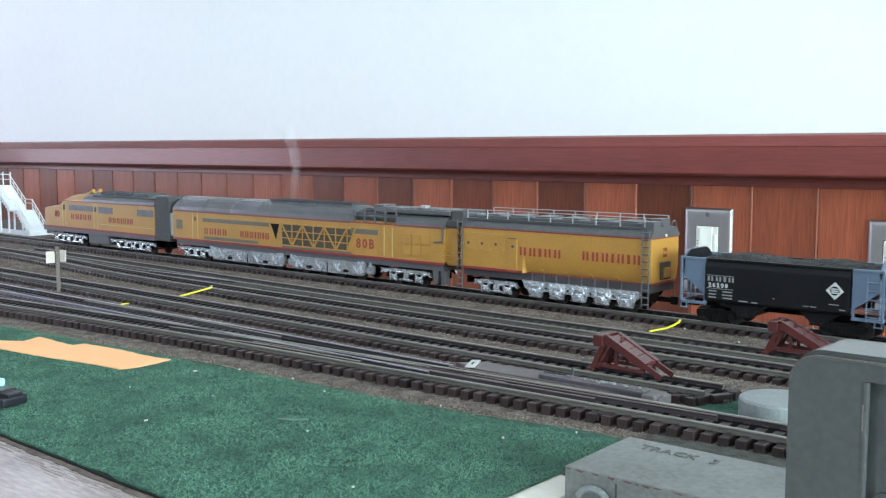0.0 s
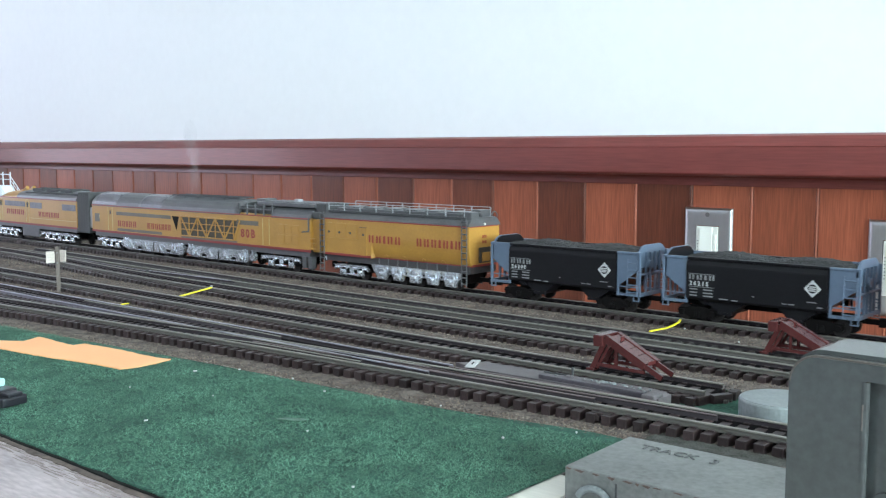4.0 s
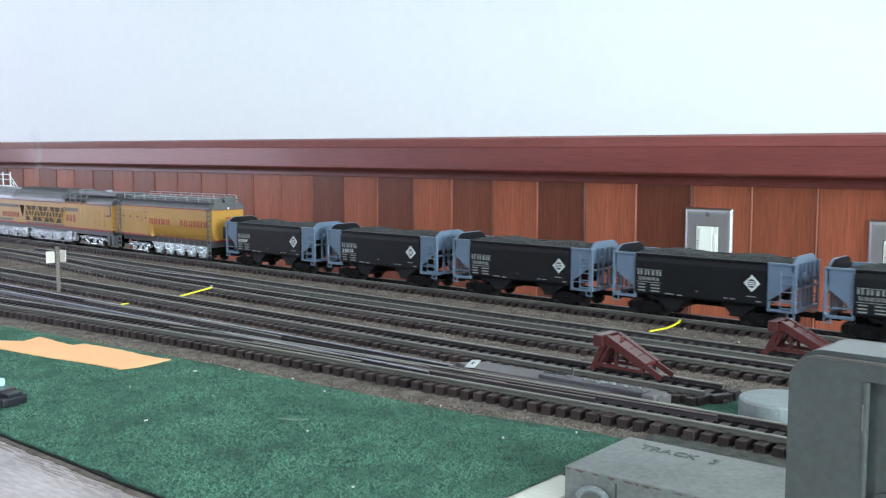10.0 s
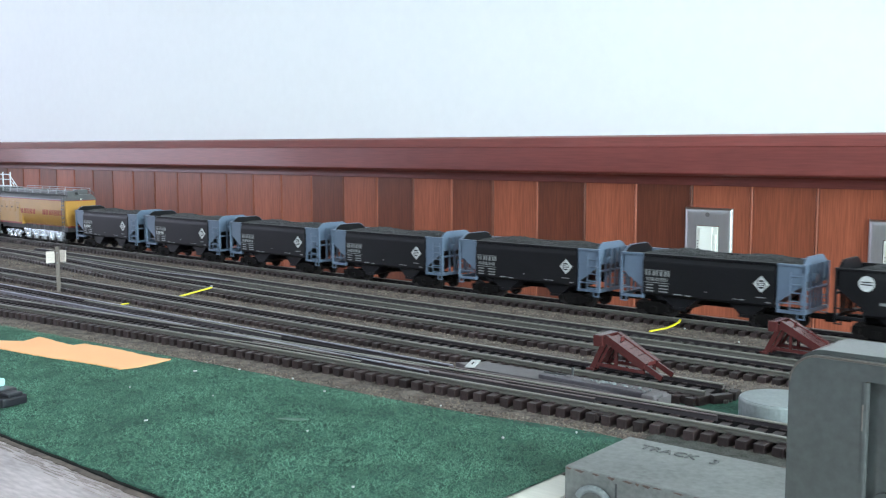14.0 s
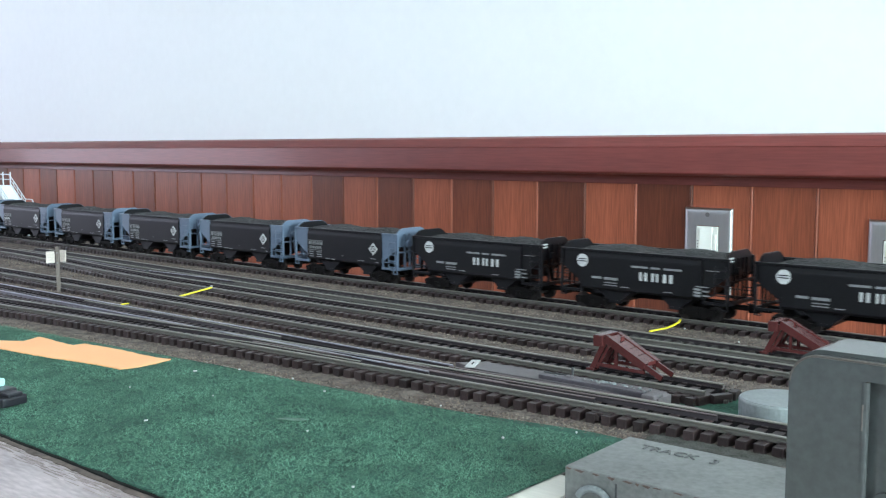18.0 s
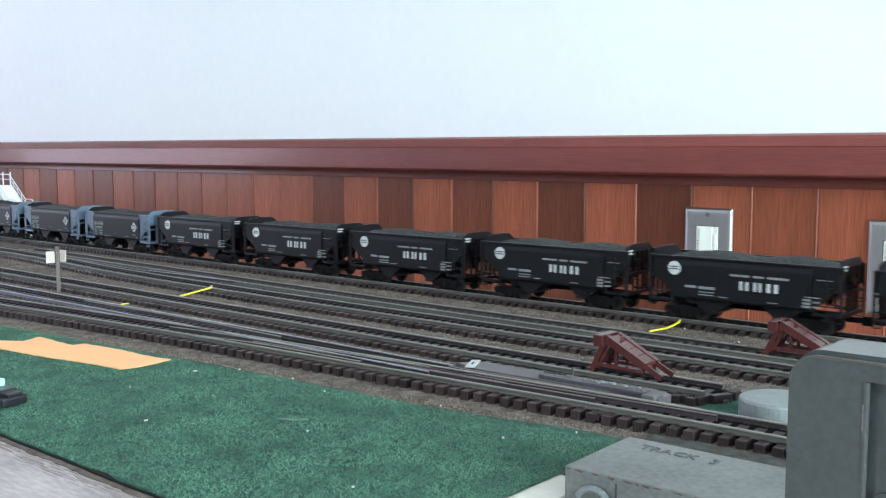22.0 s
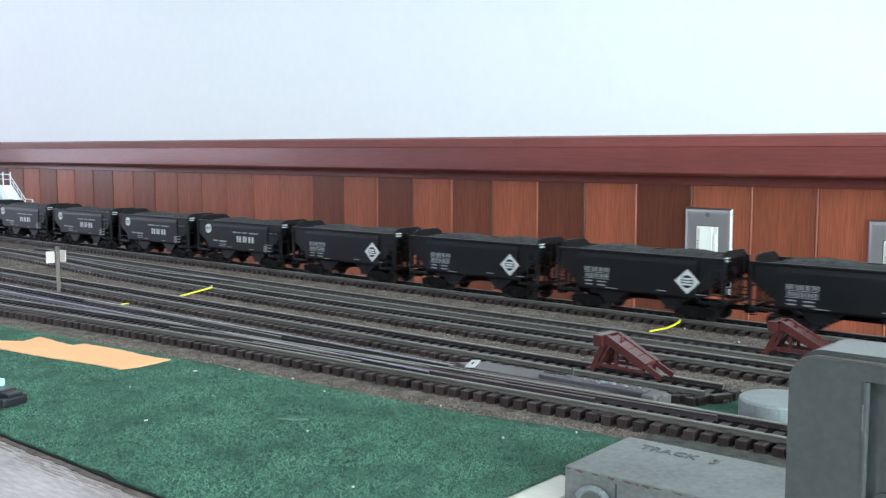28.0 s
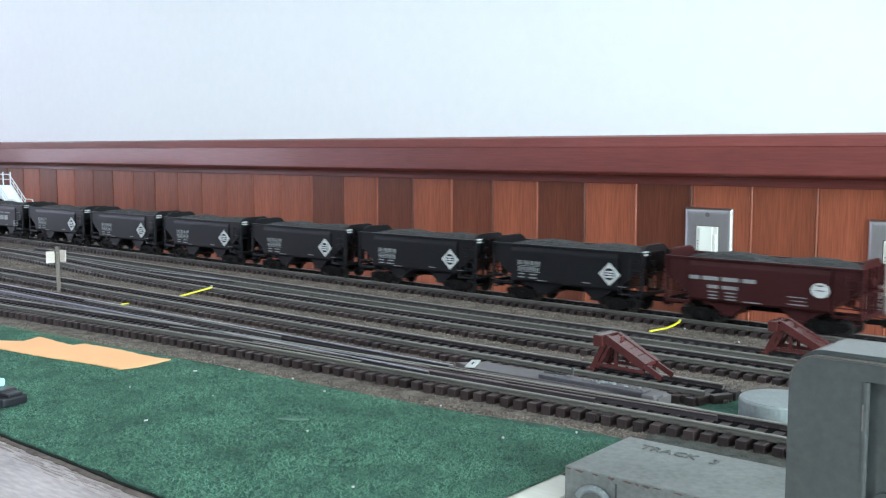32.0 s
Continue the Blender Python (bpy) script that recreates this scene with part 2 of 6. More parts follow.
BALLAST_EDGE = [(-1.6, 0.17), (-1.0, 0.228), (-0.596, 0.2770), (-0.441, 0.2930), (-0.259, 0.3062), (-0.183, 0.3165), (-0.176, 0.2935), (-0.10, 0.2955), (0.2, 0.300)]


def mat():
    bm = bmesh.new()
    rnd = random.Random(2)
    near = [(-1.6 + i * 0.004, 0.1704 + 0.0007 * noise.noise(Vector((i * 0.13, 0, 8))) + 0.0016 * math.exp(-((-1.6 + i * 0.004 + 0.2975) / 0.006) ** 2) + rnd.uniform(-0.0002, 0.0002)) for i in range(360)]
    near = [p for p in near if p[0] < -0.185]
    side = [(-0.1835 + rnd.uniform(-0.0006, 0.0006), 0.172 + i * 0.012) for i in range(34)]
    side = [p for p in side if p[1] < 0.322]
    back = [(-0.184 - i * 0.02, smooth_path(BALLAST_EDGE, -0.184 - i * 0.02) + 0.0015) for i in range(71)]
    prism(bm, near + side + back, "z", GROUND - 0.0016, GROUND)
    # an offcut that shows at the end of the stub track
    prism(bm, [(-0.208, 0.362), (-0.165, 0.362), (-0.165, 0.412), (-0.208, 0.412)], "z", GROUND - 0.0015, GROUND)
    single("green_mat", bm, "mat", "dark green felt-like grass mat with specks of dirt", "mat", "structure")


def mat_border():
    """The bare brown strip of board along the mat's cut edge."""
    bm = bmesh.new()
    rnd = random.Random(9)
    out, x = [], -1.6
    while x < -0.183:
        out.append((x, 0.1672 + 0.0014 * noise.noise(Vector((x * 60, 2, 0))) + rnd.uniform(-0.0005, 0.0005)))
        x += rnd.uniform(0.001, 0.004)
    prism(bm, out + [(-0.18, 0.1755), (-1.6, 0.1755)], "z", GROUND - 0.0018, GROUND - 0.0012)
    single("mat_border", bm, "board_edge", "bare brown strip along the cut edge of the mat", "border", "structure")
    # scuffs where the paint has worn off the board
    bm = bmesh.new()
    for k in range(420):
        x, y = rnd.uniform(-0.52, -0.19), 0.1668 - abs(rnd.gauss(0, 0.0034))
        n, w = rnd.uniform(0.001, 0.0070), rnd.uniform(0.00003, 0.00012)
        prism(bm, [(x - n, y), (x - n * 0.3, y - w), (x + n * 0.6, y - w * 0.7), (x + n, y + w * 0.3), (x + n * 0.2, y + w), (x - n * 0.5, y + w * 0.6)], "z", GROUND - 0.0017, GROUND - 0.00145)
    single("scuff_marks", bm, "scuff", "brown scuffs worn into the painted board", "scuff marks", "stuff")
    bm = bmesh.new()
    out = [(-1.6 + i * 0.004, 0.1697 + 0.0005 * noise.noise(Vector((i * 0.13, 0, 8))) + rnd.uniform(-0.0002, 0.0002)) for i in range(360) if -1.6 + i * 0.004 < -0.185] + [(-0.1838, 0.1740), (-1.6, 0.1740)]
    prism(bm, out, "z", GROUND - 0.0013, GROUND - 0.0005)
    single("frayed_edge", bm, "frayed", "black frayed cut edge of the green mat", "border", "structure")
    bm = bmesh.new()
    out = [(-0.1840, 0.168), (-0.1815, 0.168), (-0.1818, 0.21), (-0.1812, 0.25), (-0.1820, 0.30), (-0.1805, 0.30)]
    prism(bm, out, "z", GROUND - 0.0018, GROUND - 0.0012)
    single("mat_border", bm, "board_edge", "bare brown strip along the cut edge of the mat", "border", "structure")


TRACKS = {
    "main": [(-4.2, 0.555), (3.5, 0.555)],
    "siding_far": [(-1.05, 0.497), (-0.9353, 0.496), (-0.7362, 0.4895), (-0.55, 0.4835), (-0.35, 0.4815), (-0.05, 0.4825)],
    "siding_mid": [(-1.6, 0.480), (-1.0129, 0.4741), (-0.8871, 0.4675), (-0.7844, 0.457), (-0.6773, 0.4515), (-0.5, 0.4495), (-0.3, 0.4505), (-0.05, 0.4525)],
    "stub": [(-1.6, 0.388), (-0.839, 0.3905), (-0.5, 0.392), (-0.19, 0.394)],
    "ladder": [(-1.6, 0.330), (-0.7337, 0.3415), (-0.572, 0.3440), (-0.4583, 0.3455), (-0.3, 0.3462)],
    "front": [(-1.6, 0.20), (-1.0, 0.265), (-0.6667, 0.3085), (-0.4926, 0.3262), (-0.4318, 0.3305), (-0.288, 0.3405), (-0.1899, 0.3468), (-0.1379, 0.3495), (0.2, 0.353)],
}


def track(name, label, x0, x1, near0, near1, ties=True, rails="rail", dusty=False):
    knots = TRACKS[name]
    base = thing("track", label, "track", kind="structure")
    n = max(8, int((x1 - x0) / 0.03))
    if len(knots) == 2:
        n = 1
    xs = [x0 + (x1 - x0) * i / n for i in range(n + 1)]
    for off in (-0.00865, 0.00865):
        bm = bmesh.new()
        prof = [(-0.0013, 0.0020), (0.0013, 0.0020), (0.0013, 0.0024), (0.0004, 0.0028), (0.0004, 0.0037), (0.0008, 0.0040), (0.0008, 0.0045), (-0.0008, 0.0045), (-0.0008, 0.0040), (-0.0004, 0.0037), (-0.0004, 0.0028), (-0.0013, 0.0024)]
        rings = []
        if rails == "rail_shiny":
            prof = [(u * 0.6, v) for u, v in prof]
        for x in xs:
            y = smooth_path(knots, x) + off
            rings.append([bm.verts.new((x, y + u, v)) for u, v in prof])
        for a, b in zip(rings, rings[1:]):
            for i in range(len(prof)):
                j = (i + 1) % len(prof)
                bm.faces.new((a[i], a[j], b[j], b[i]))
        bm.faces.new(rings[0]), bm.faces.new(rings[-1][::-1])
        ob = part("rail", bm, rails, base)
        ob.data.materials.append(M["rail_gauge"]), ob.data.materials.append(M["rail_bright" if rails == "rail_shiny" else "rail_top"])
        # bright heads, pale outer sides, shade painted on the gauge sides
        for f in ob.data.polygons:
            if f.center.z > 0.0041 and abs(f.normal.x) < 0.8:
                f.material_index = 2
            elif (f.normal.y * off < 0 or (rails == "rail_shiny" and f.center.x > -0.46)) and abs(f.normal.x) < 0.8:
                f.material_index = 1
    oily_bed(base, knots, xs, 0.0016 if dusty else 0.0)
    if ties:
        pitch = 0.00685
        bm = bmesh.new()
        rest = False
        x = x0 + 0.002
        while x < x1:
            y = smooth_path(knots, x)
            ang = math.atan2(smooth_path(knots, x + 0.01) - y, 0.01)
            if near0 <= x <= near1:
                ob = new("tie", DUSTY_TIE if dusty else TIE)
                ob.parent, ob.matrix_local = base, Matrix.Translation((x, y, 0)) @ Matrix.Rotation(ang, 4, "Z")
            else:
                rest = True
                vs = [bm.verts.new((x + a, y + b, c)) for c in (-0.0016, 0.002) for a, b in ((-0.0016, -0.015), (0.0016, -0.015), (0.0016, 0.015), (-0.0016, 0.015))]
                for f in ((4, 5, 6, 7), (0, 1, 5, 4), (1, 2, 6, 5), (2, 3, 7, 6), (3, 0, 4, 7)):
                    bm.faces.new([vs[i] for i in f])
            x += pitch
        if rest:
            tagged(part("far_ties", bm, "tie", base), kind="stuff")
        else:
            bm.free()
    return base


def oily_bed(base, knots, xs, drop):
    """A near-black strip that paints in the shade between two rails."""
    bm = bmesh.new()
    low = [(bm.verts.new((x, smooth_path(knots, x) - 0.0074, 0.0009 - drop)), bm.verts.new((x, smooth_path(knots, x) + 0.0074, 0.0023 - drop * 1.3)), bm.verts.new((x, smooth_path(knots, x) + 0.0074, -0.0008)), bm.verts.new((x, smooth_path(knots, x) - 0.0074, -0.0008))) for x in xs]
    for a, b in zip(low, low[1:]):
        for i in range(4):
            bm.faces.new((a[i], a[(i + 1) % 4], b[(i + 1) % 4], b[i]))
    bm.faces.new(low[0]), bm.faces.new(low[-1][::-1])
    part("oily_bed", bm, "bed_shade", base, "dark strip painted as the shade between the rails")


def make_tie(paint):
    bm = bmesh.new()
    box(bm, -0.0020, 0.0020, -0.0158, 0.0158, -0.0026, 0.0021, 0.0002)
    for s in (-1, 1):
        box(bm, -0.0012, 0.0012, s * 0.00865 - 0.0022, s * 0.00865 + 0.0022, 0.0018, 0.0026)
    return mesh_of(bm, "tie", paint)


room()
wainscot()
layout_board()
mat()
M["frayed"] = material("frayed_backing", (0.012, 0.013, 0.012), 0.9, vary=0.4, scale=200, fine=1500, bump=0.0006, spec=0.2)
M["dusty_tie"] = material("dusty_tie", (0.066, 0.061, 0.060), 0.8, vary=0.35, scale=300, fine=2000, random_tint=0.2, spec=0.2)
# near-black, so the shade between the rails is in the colour
M["bed_shade"] = material("painted_shade_bed", (0.0065, 0.0055, 0.006), 0.9, vary=0.4, scale=150, fine=1200, spec=0.06)
M["scuff"] = material("bare_scuffed_wood", (0.31, 0.26, 0.25), 0.85, vary=0.4, scale=150, fine=900)
mat_border()
TIE, DUSTY_TIE = make_tie("tie"), make_tie("dusty_tie")


# ---- helpers for shaped bodies ----
def section(hw, z0, zs, zt, n=6, tuck=0.0, ztuck=0.0):
    """Half-open cross-section (y, z) of a body with straight sides and a rounded roof."""
    left = [(-hw + tuck, z0)]
    if tuck:
        for i in range(1, 11):
            a = math.pi / 2 * i / 10
            left.append((-hw + tuck * (1 - math.sin(a)), z0 + (ztuck - z0) * (1 - math.cos(a))))
    left.append((-hw, zs))
    for i in range(1, n):
        a = math.pi / 2 * i / n
        left.append((-hw * math.cos(a), zs + (zt - zs) * math.sin(a)))
    return left + [(0.0, zt)] + [(-y, z) for y, z in reversed(left)]


def loft(bm, stations):
    """A skin through cross-sections: a list of (x, [(y, z), ...])."""
    rings = [[bm.verts.new((x, y, z)) for y, z in ring] for x, ring in stations]
    n = len(rings[0])
    for a, b in zip(rings, rings[1:]):
        for i in range(n):
            bm.faces.new((a[i], a[(i + 1) % n], b[(i + 1) % n], b[i]))
    bm.faces.new(rings[0]), bm.faces.new(rings[-1][::-1])


def plates(rects, y, thick=0.00025):
    """Thin raised rectangles (x0, x1, z0, z1) on the side that faces -y."""
    bm = bmesh.new()
    for x0, x1, z0, z1 in rects:
        box(bm, x0, x1, y - thick, y + 0.0002, z0, z1)
    return bm


def word_bars(x0, x1, z0, z1, widths):
    """Letter-sized plain bars for a name that stays unlettered."""
    gap = 0.42
    total = sum(widths) + gap * (len(widths) - 1)
    u = (x1 - x0) / total
    out, x = [], x0
    for w in widths:
        if w > 0.5:
            s = w * u
            out += [(x + s * 0.06, x + s * 0.34, z0, z1), (x + s * 0.66, x + s * 0.94, z0, z1)]
        else:
            out.append((x, x + w * u, z0, z1))
        x += (w + gap) * u
    return out


def painted(parent, name, rects, y, mat):
    """One thin raised block to each letter or rule of a painted name."""
    for r in rects:
        part(name, plates([r], y), mat, parent)


def lettering(text, size, mat, name, bold=0.022, spread=1.0):
    """Raised characters in the built-in font, as a mesh in the x-z plane that reads from -y."""
    curve = bpy.data.curves.new(name, "FONT")
    curve.body, curve.size, curve.extrude, curve.resolution_u = text, size, 0.00015, 2
    curve.offset, curve.space_character = size * bold, spread
    tmp = bpy.data.objects.new(name, curve)
    scene.collection.objects.link(tmp)
    bpy.context.view_layer.update()
    me = bpy.data.meshes.new_from_object(tmp.evaluated_get(bpy.context.evaluated_depsgraph_get()))
    bpy.data.objects.remove(tmp)
    me.materials.clear()
    me.materials.append(M[mat])
    me.name = name
    return me


def ring_wheel(bm, x, y, z, r, w):
    rod(bm, (x, y - w / 2, z), (x, y + w / 2, z), r, 16)
    rod(bm, (x, y - w / 2 - 0.0006, z), (x, y - w / 2, z), r * 0.35, 10)


def wheelset(parent, x, r):
    """Two wheels on an axle, turning about its own middle."""
    bm = bmesh.new()
    for s in (-1, 1):
        ring_wheel(bm, 0, s * 0.0082, 0, r, 0.0026)
        for k in range(5):
            a = 2 * math.pi * k / 5
            rod(bm, (r * 0.62 * math.cos(a), s * 0.0082 - 0.0016, r * 0.62 * math.sin(a)), (r * 0.62 * math.cos(a), s * 0.0082 - 0.0012, r * 0.62 * math.sin(a)), r * 0.14, 6)
    rod(bm, (0, -0.011, 0), (0, 0.011, 0), 0.0009, 8)
    ob = part("wheelset", bm, "wheel", parent)
    ob.location = (x, 0, r)
    ob["radius"] = r


def freight_truck(parent, x):
    bm = bmesh.new()
    box(bm, -0.003, 0.003, -0.0125, 0.0125, 0.0035, 0.0085, 0.0005)
    t_ob = part("truck", bm, "black_part", parent)
    t_ob.location = (x, 0, 0)
    for s in (-1, 1):
        bm = bmesh.new()
        y = s * 0.0128
        out = [(-0.0128, 0.0062), (-0.0120, 0.0078), (-0.0075, 0.0080), (-0.004, 0.0090), (0.004, 0.0090), (0.0075, 0.0080), (0.0120, 0.0078), (0.0128, 0.0062), (0.0118, 0.0042), (0.0078, 0.0042), (0.0045, 0.0018), (-0.0045, 0.0018), (-0.0078, 0.0042), (-0.0118, 0.0042)]
        prism(bm, out, "y", y - 0.0009, y + 0.0009)
        for a in (-0.0097, 0.0097):
            box(bm, a - 0.0016, a + 0.0016, y + s * 0.0005, y + s * 0.0019, 0.0035, 0.0068, 0.0003)
        for a in (-0.0015, 0.0, 0.0015):
            rod(bm, (a, y + s * 0.0012, 0.0022), (a, y + s * 0.0012, 0.0062), 0.0006, 6)
        part("sideframe", bm, "black_part", t_ob)
    for a in (-0.0097, 0.0097):
        wheelset(t_ob, a, 0.0048)
    return t_ob


def coupler(parent, x, way, mat="black_part"):
    bm = bmesh.new()
    box(bm, min(x - 0.004 * way, x + 0.005 * way), max(x - 0.004 * way, x + 0.005 * way), -0.0011, 0.0011, 0.0075, 0.0105, 0.0003)
    box(bm, min(x + 0.0045 * way, x + 0.0088 * way), max(x + 0.0045 * way, x + 0.0088 * way), -0.0005, 0.0022, 0.0062, 0.0112, 0.0005)
    part("coupler", bm, mat, parent)


HL, HW = 0.1162, 0.0180


def hopper_car(label, side, ends, marks):
    """A two-bay hopper car with heaped coal; side and ends name its paints, marks adds its white print."""
    car = thing("hopper_car", label, "hopper car", (0, 0.555, 0.0045), group="coal train")
    # smooth outward-set side sheets between the end cages
    for s in (-1, 1):
        bm = bmesh.new()
        prof = [(0.0166, 0.0384), (0.0180, 0.0345), (0.0181, 0.0335), (0.0181, 0.0150), (0.0170, 0.0136), (0.0160, 0.0136), (0.0158, 0.0384)]
        prism(bm, [(s * y, z) for y, z in prof], "x", 0.0160, 0.0990)
        part("side_sheet", bm, side, car)
        bm = bmesh.new()
        box(bm, 0.0164, HL - 0.0164, s * 0.0163, s * 0.0182, 0.0376, 0.0390, 0.0003)
        part("top_chord", bm, side, car)
        for flip in (0, 1):
            def fx(x):
                return HL - x if flip else x
            bm = bmesh.new()
            prism(bm, [(fx(0.0010), 0.0380), (fx(0.0164), 0.0380), (fx(0.0164), 0.0130), (fx(0.0157), 0.0172), (fx(0.0010), 0.0280)], "y", s * 0.0160, s * 0.0172)
            part("end_panel", bm, ends, car)
            bm = bmesh.new()
            box(bm, min(fx(0.0002), fx(0.0163)), max(fx(0.0002), fx(0.0163)), s * 0.0163, s * 0.0182, 0.0376, 0.0390, 0.0003)
            part("end_chord", bm, ends, car)
            bm = bmesh.new()
            box(bm, min(fx(0.0), fx(0.0014)), max(fx(0.0), fx(0.0014)), s * 0.0160, s * 0.0178, 0.0113, 0.0390, 0.0003)
            box(bm, min(fx(0.0150), fx(0.0164)), max(fx(0.0150), fx(0.0164)), s * 0.0160, s * 0.0176, 0.0113, 0.0200, 0.0003)
            part("corner_post", bm, ends, car)
            bm = bmesh.new()
            box(bm, min(fx(0.0), fx(0.0164)), max(fx(0.0), fx(0.0164)), s * 0.0158, s * 0.0178, 0.0113, 0.0130, 0.0003)
            part("side_sill", bm, ends, car)
            bm = bmesh.new()
            box(bm, min(fx(0.0), fx(0.0164)), max(fx(0.0), fx(0.0164)), s * 0.0165, s * 0.0176, 0.0168, 0.0174)
            part("grab_bar", bm, ends, car)
            bm = bmesh.new()
            for xx in (0.0004, 0.0040):
                box(bm, min(fx(xx), fx(xx + 0.0006)), max(fx(xx), fx(xx + 0.0006)), s * 0.0172, s * 0.0178, 0.0085, 0.0115)
            box(bm, min(fx(0.0004), fx(0.0046)), max(fx(0.0004), fx(0.0046)), s * 0.0168, s * 0.0180, 0.0084, 0.0090)
            part("step", bm, ends, car)
        # ladder at the trailing end
        bm = bmesh.new()
        for xx in (0.1078, 0.1146):
            rod(bm, (xx, s * 0.0186, 0.0115), (xx, s * 0.0186, 0.0345), 0.00035, 6)
        for k in range(5):
            z = 0.0140 + k * 0.0046
            rod(bm, (0.1074, s * 0.0186, z), (0.1150, s * 0.0186, z), 0.0004, 6)
        part("ladder", bm, ends, car)
    # end walls: arched tops, posts, sloped floor behind the open cage
    for flip in (0, 1):
        def fx(x):
            return HL - x if flip else x
        bm = bmesh.new()
        arch = [(-0.0172, 0.0290), (-0.0172, 0.0390)] + [(-0.0165 + 0.033 * i / 10, 0.0392 + 0.0038 * min(1.0, 2.2 * math.sin(math.pi * i / 10))) for i in range(11)] + [(0.0172, 0.0390), (0.0172, 0.0290)]
        prism(bm, arch, "x", min(fx(0.0016), fx(0.0026)), max(fx(0.0016), fx(0.0026)))
        part("arched_end", bm, ends, car)
        bm = bmesh.new()
        prism(bm, [(y * 0.97, z - 0.0003) for y, z in arch], "x", min(fx(0.0027), fx(0.0032)), max(fx(0.0027), fx(0.0032)))
        part("end_lining", bm, side, car)
        bm = bmesh.new()
        for yy in (-0.0085, -0.003, 0.003, 0.0085):
            box(bm, min(fx(0.0004), fx(0.0018)), max(fx(0.0004), fx(0.0018)), yy - 0.0006, yy + 0.0006, 0.0115, 0.0385)
        box(bm, min(fx(0.0002), fx(0.0016)), max(fx(0.0002), fx(0.0016)), -0.0165, 0.0165, 0.0245, 0.0256)
        box(bm, min(fx(0.0), fx(0.0018)), max(fx(0.0), fx(0.0018)), -0.0165, 0.0165, 0.0113, 0.0135, 0.0003)
        part("end_frame", bm, ends, car)
        bm = bmesh.new()
        prism(bm, [(fx(0.0024), 0.0296), (fx(0.0024), 0.0284), (fx(0.0260), 0.0110), (fx(0.0300), 0.0110)], "y", -0.0158, 0.0158)
        part("slope_sheet", bm, side, car)
        bm = bmesh.new()
        rod(bm, (fx(-0.0004), -0.0060, 0.0200), (fx(-0.0004), -0.0060, 0.0320), 0.0004, 6)
        rod(bm, (fx(-0.0016), -0.0060, 0.0310), (fx(0.0004), -0.0060, 0.0310), 0.0026, 12)
        part("brake_wheel", bm, ends, car)
        coupler(car, fx(0.0), 1 if flip else -1)
    # underbody: centre sill and two discharge bays
    bm = bmesh.new()
    box(bm, 0.002, HL - 0.002, -0.0022, 0.0022, 0.0085, 0.0120)
    part("centre_sill", bm, "black_part", car)
    for a, b, c, d in ((0.0245, 0.0520, 0.0350, 0.0430), (0.0692, 0.0945, 0.0772, 0.0845)):
        bm = bmesh.new()
        prism(bm, [(a, 0.0142), (b, 0.0142), (d, 0.0072), (d, 0.0062), (c, 0.0062), (c, 0.0072)], "y", -0.0145, 0.0145)
        for yy in (-0.0147, 0.0135):
            box(bm, c - 0.0006, d + 0.0006, yy, yy + 0.0012, 0.0058, 0.0074)
        part("discharge_bay", bm, side, car)
    freight_truck(car, 0.0215)
    freight_truck(car, HL - 0.0215)
    # heaped load in two humps
    bm = bmesh.new()
    nx, ny = 84, 26
    grid = []
    for i in range(nx + 1):
        row = []
        x = 0.004 + (HL - 0.008) * i / nx
        for j in range(ny + 1):
            v = -1 + 2 * j / ny
            hump = max(math.exp(-((x - 0.036) / 0.021) ** 2), math.exp(-((x - 0.085) / 0.020) ** 2))
            edge = min(1.0, (1 - abs(v)) * 2.2) * min(1.0, i / 8.0, (nx - i) / 8.0)
            z = 0.0366 + edge * (0.0017 + 0.0027 * hump) + (0.0007 * noise.noise(Vector((x * 420, v * 9, len(label)))) + 0.0004 * noise.noise(Vector((x * 1300, v * 24, 3)))) * (0.3 + edge)
            row.append(bm.verts.new((x, v * 0.0158, z)))
        grid.append(row)
    for i in range(nx):
        for j in range(ny):
            bm.faces.new((grid[i][j], grid[i + 1][j], grid[i + 1][j + 1], grid[i][j + 1]))
    part("coal_load", bm, "coal", car, "heaped dark grey coal")
    marks(car)
    return car


def diamond(car, cx, cz, hx, hz, r, y=-0.0182):
    bm = bmesh.new()
    prism(bm, [(cx - hx, cz), (cx, cz + hz), (cx + hx, cz), (cx, cz - hz)], "y", y - 0.00025, y + 0.0002)
    d = part("diamond_emblem", bm, "white_print", car, "white diamond with a black disc")
    bm = bmesh.new()
    rod(bm, (cx, y - 0.0004, cz), (cx, y - 0.0001, cz), r, 20)
    disc = part("disc", bm, "black_car", d)
    part("disc_bar", plates([(cx - r * 0.75, cx + r * 0.75, cz + k * r * 0.42 - r * 0.13, cz + k * r * 0.42 + r * 0.13) for k in (-1, 0, 1)], y - 0.0004), "white_print", d)


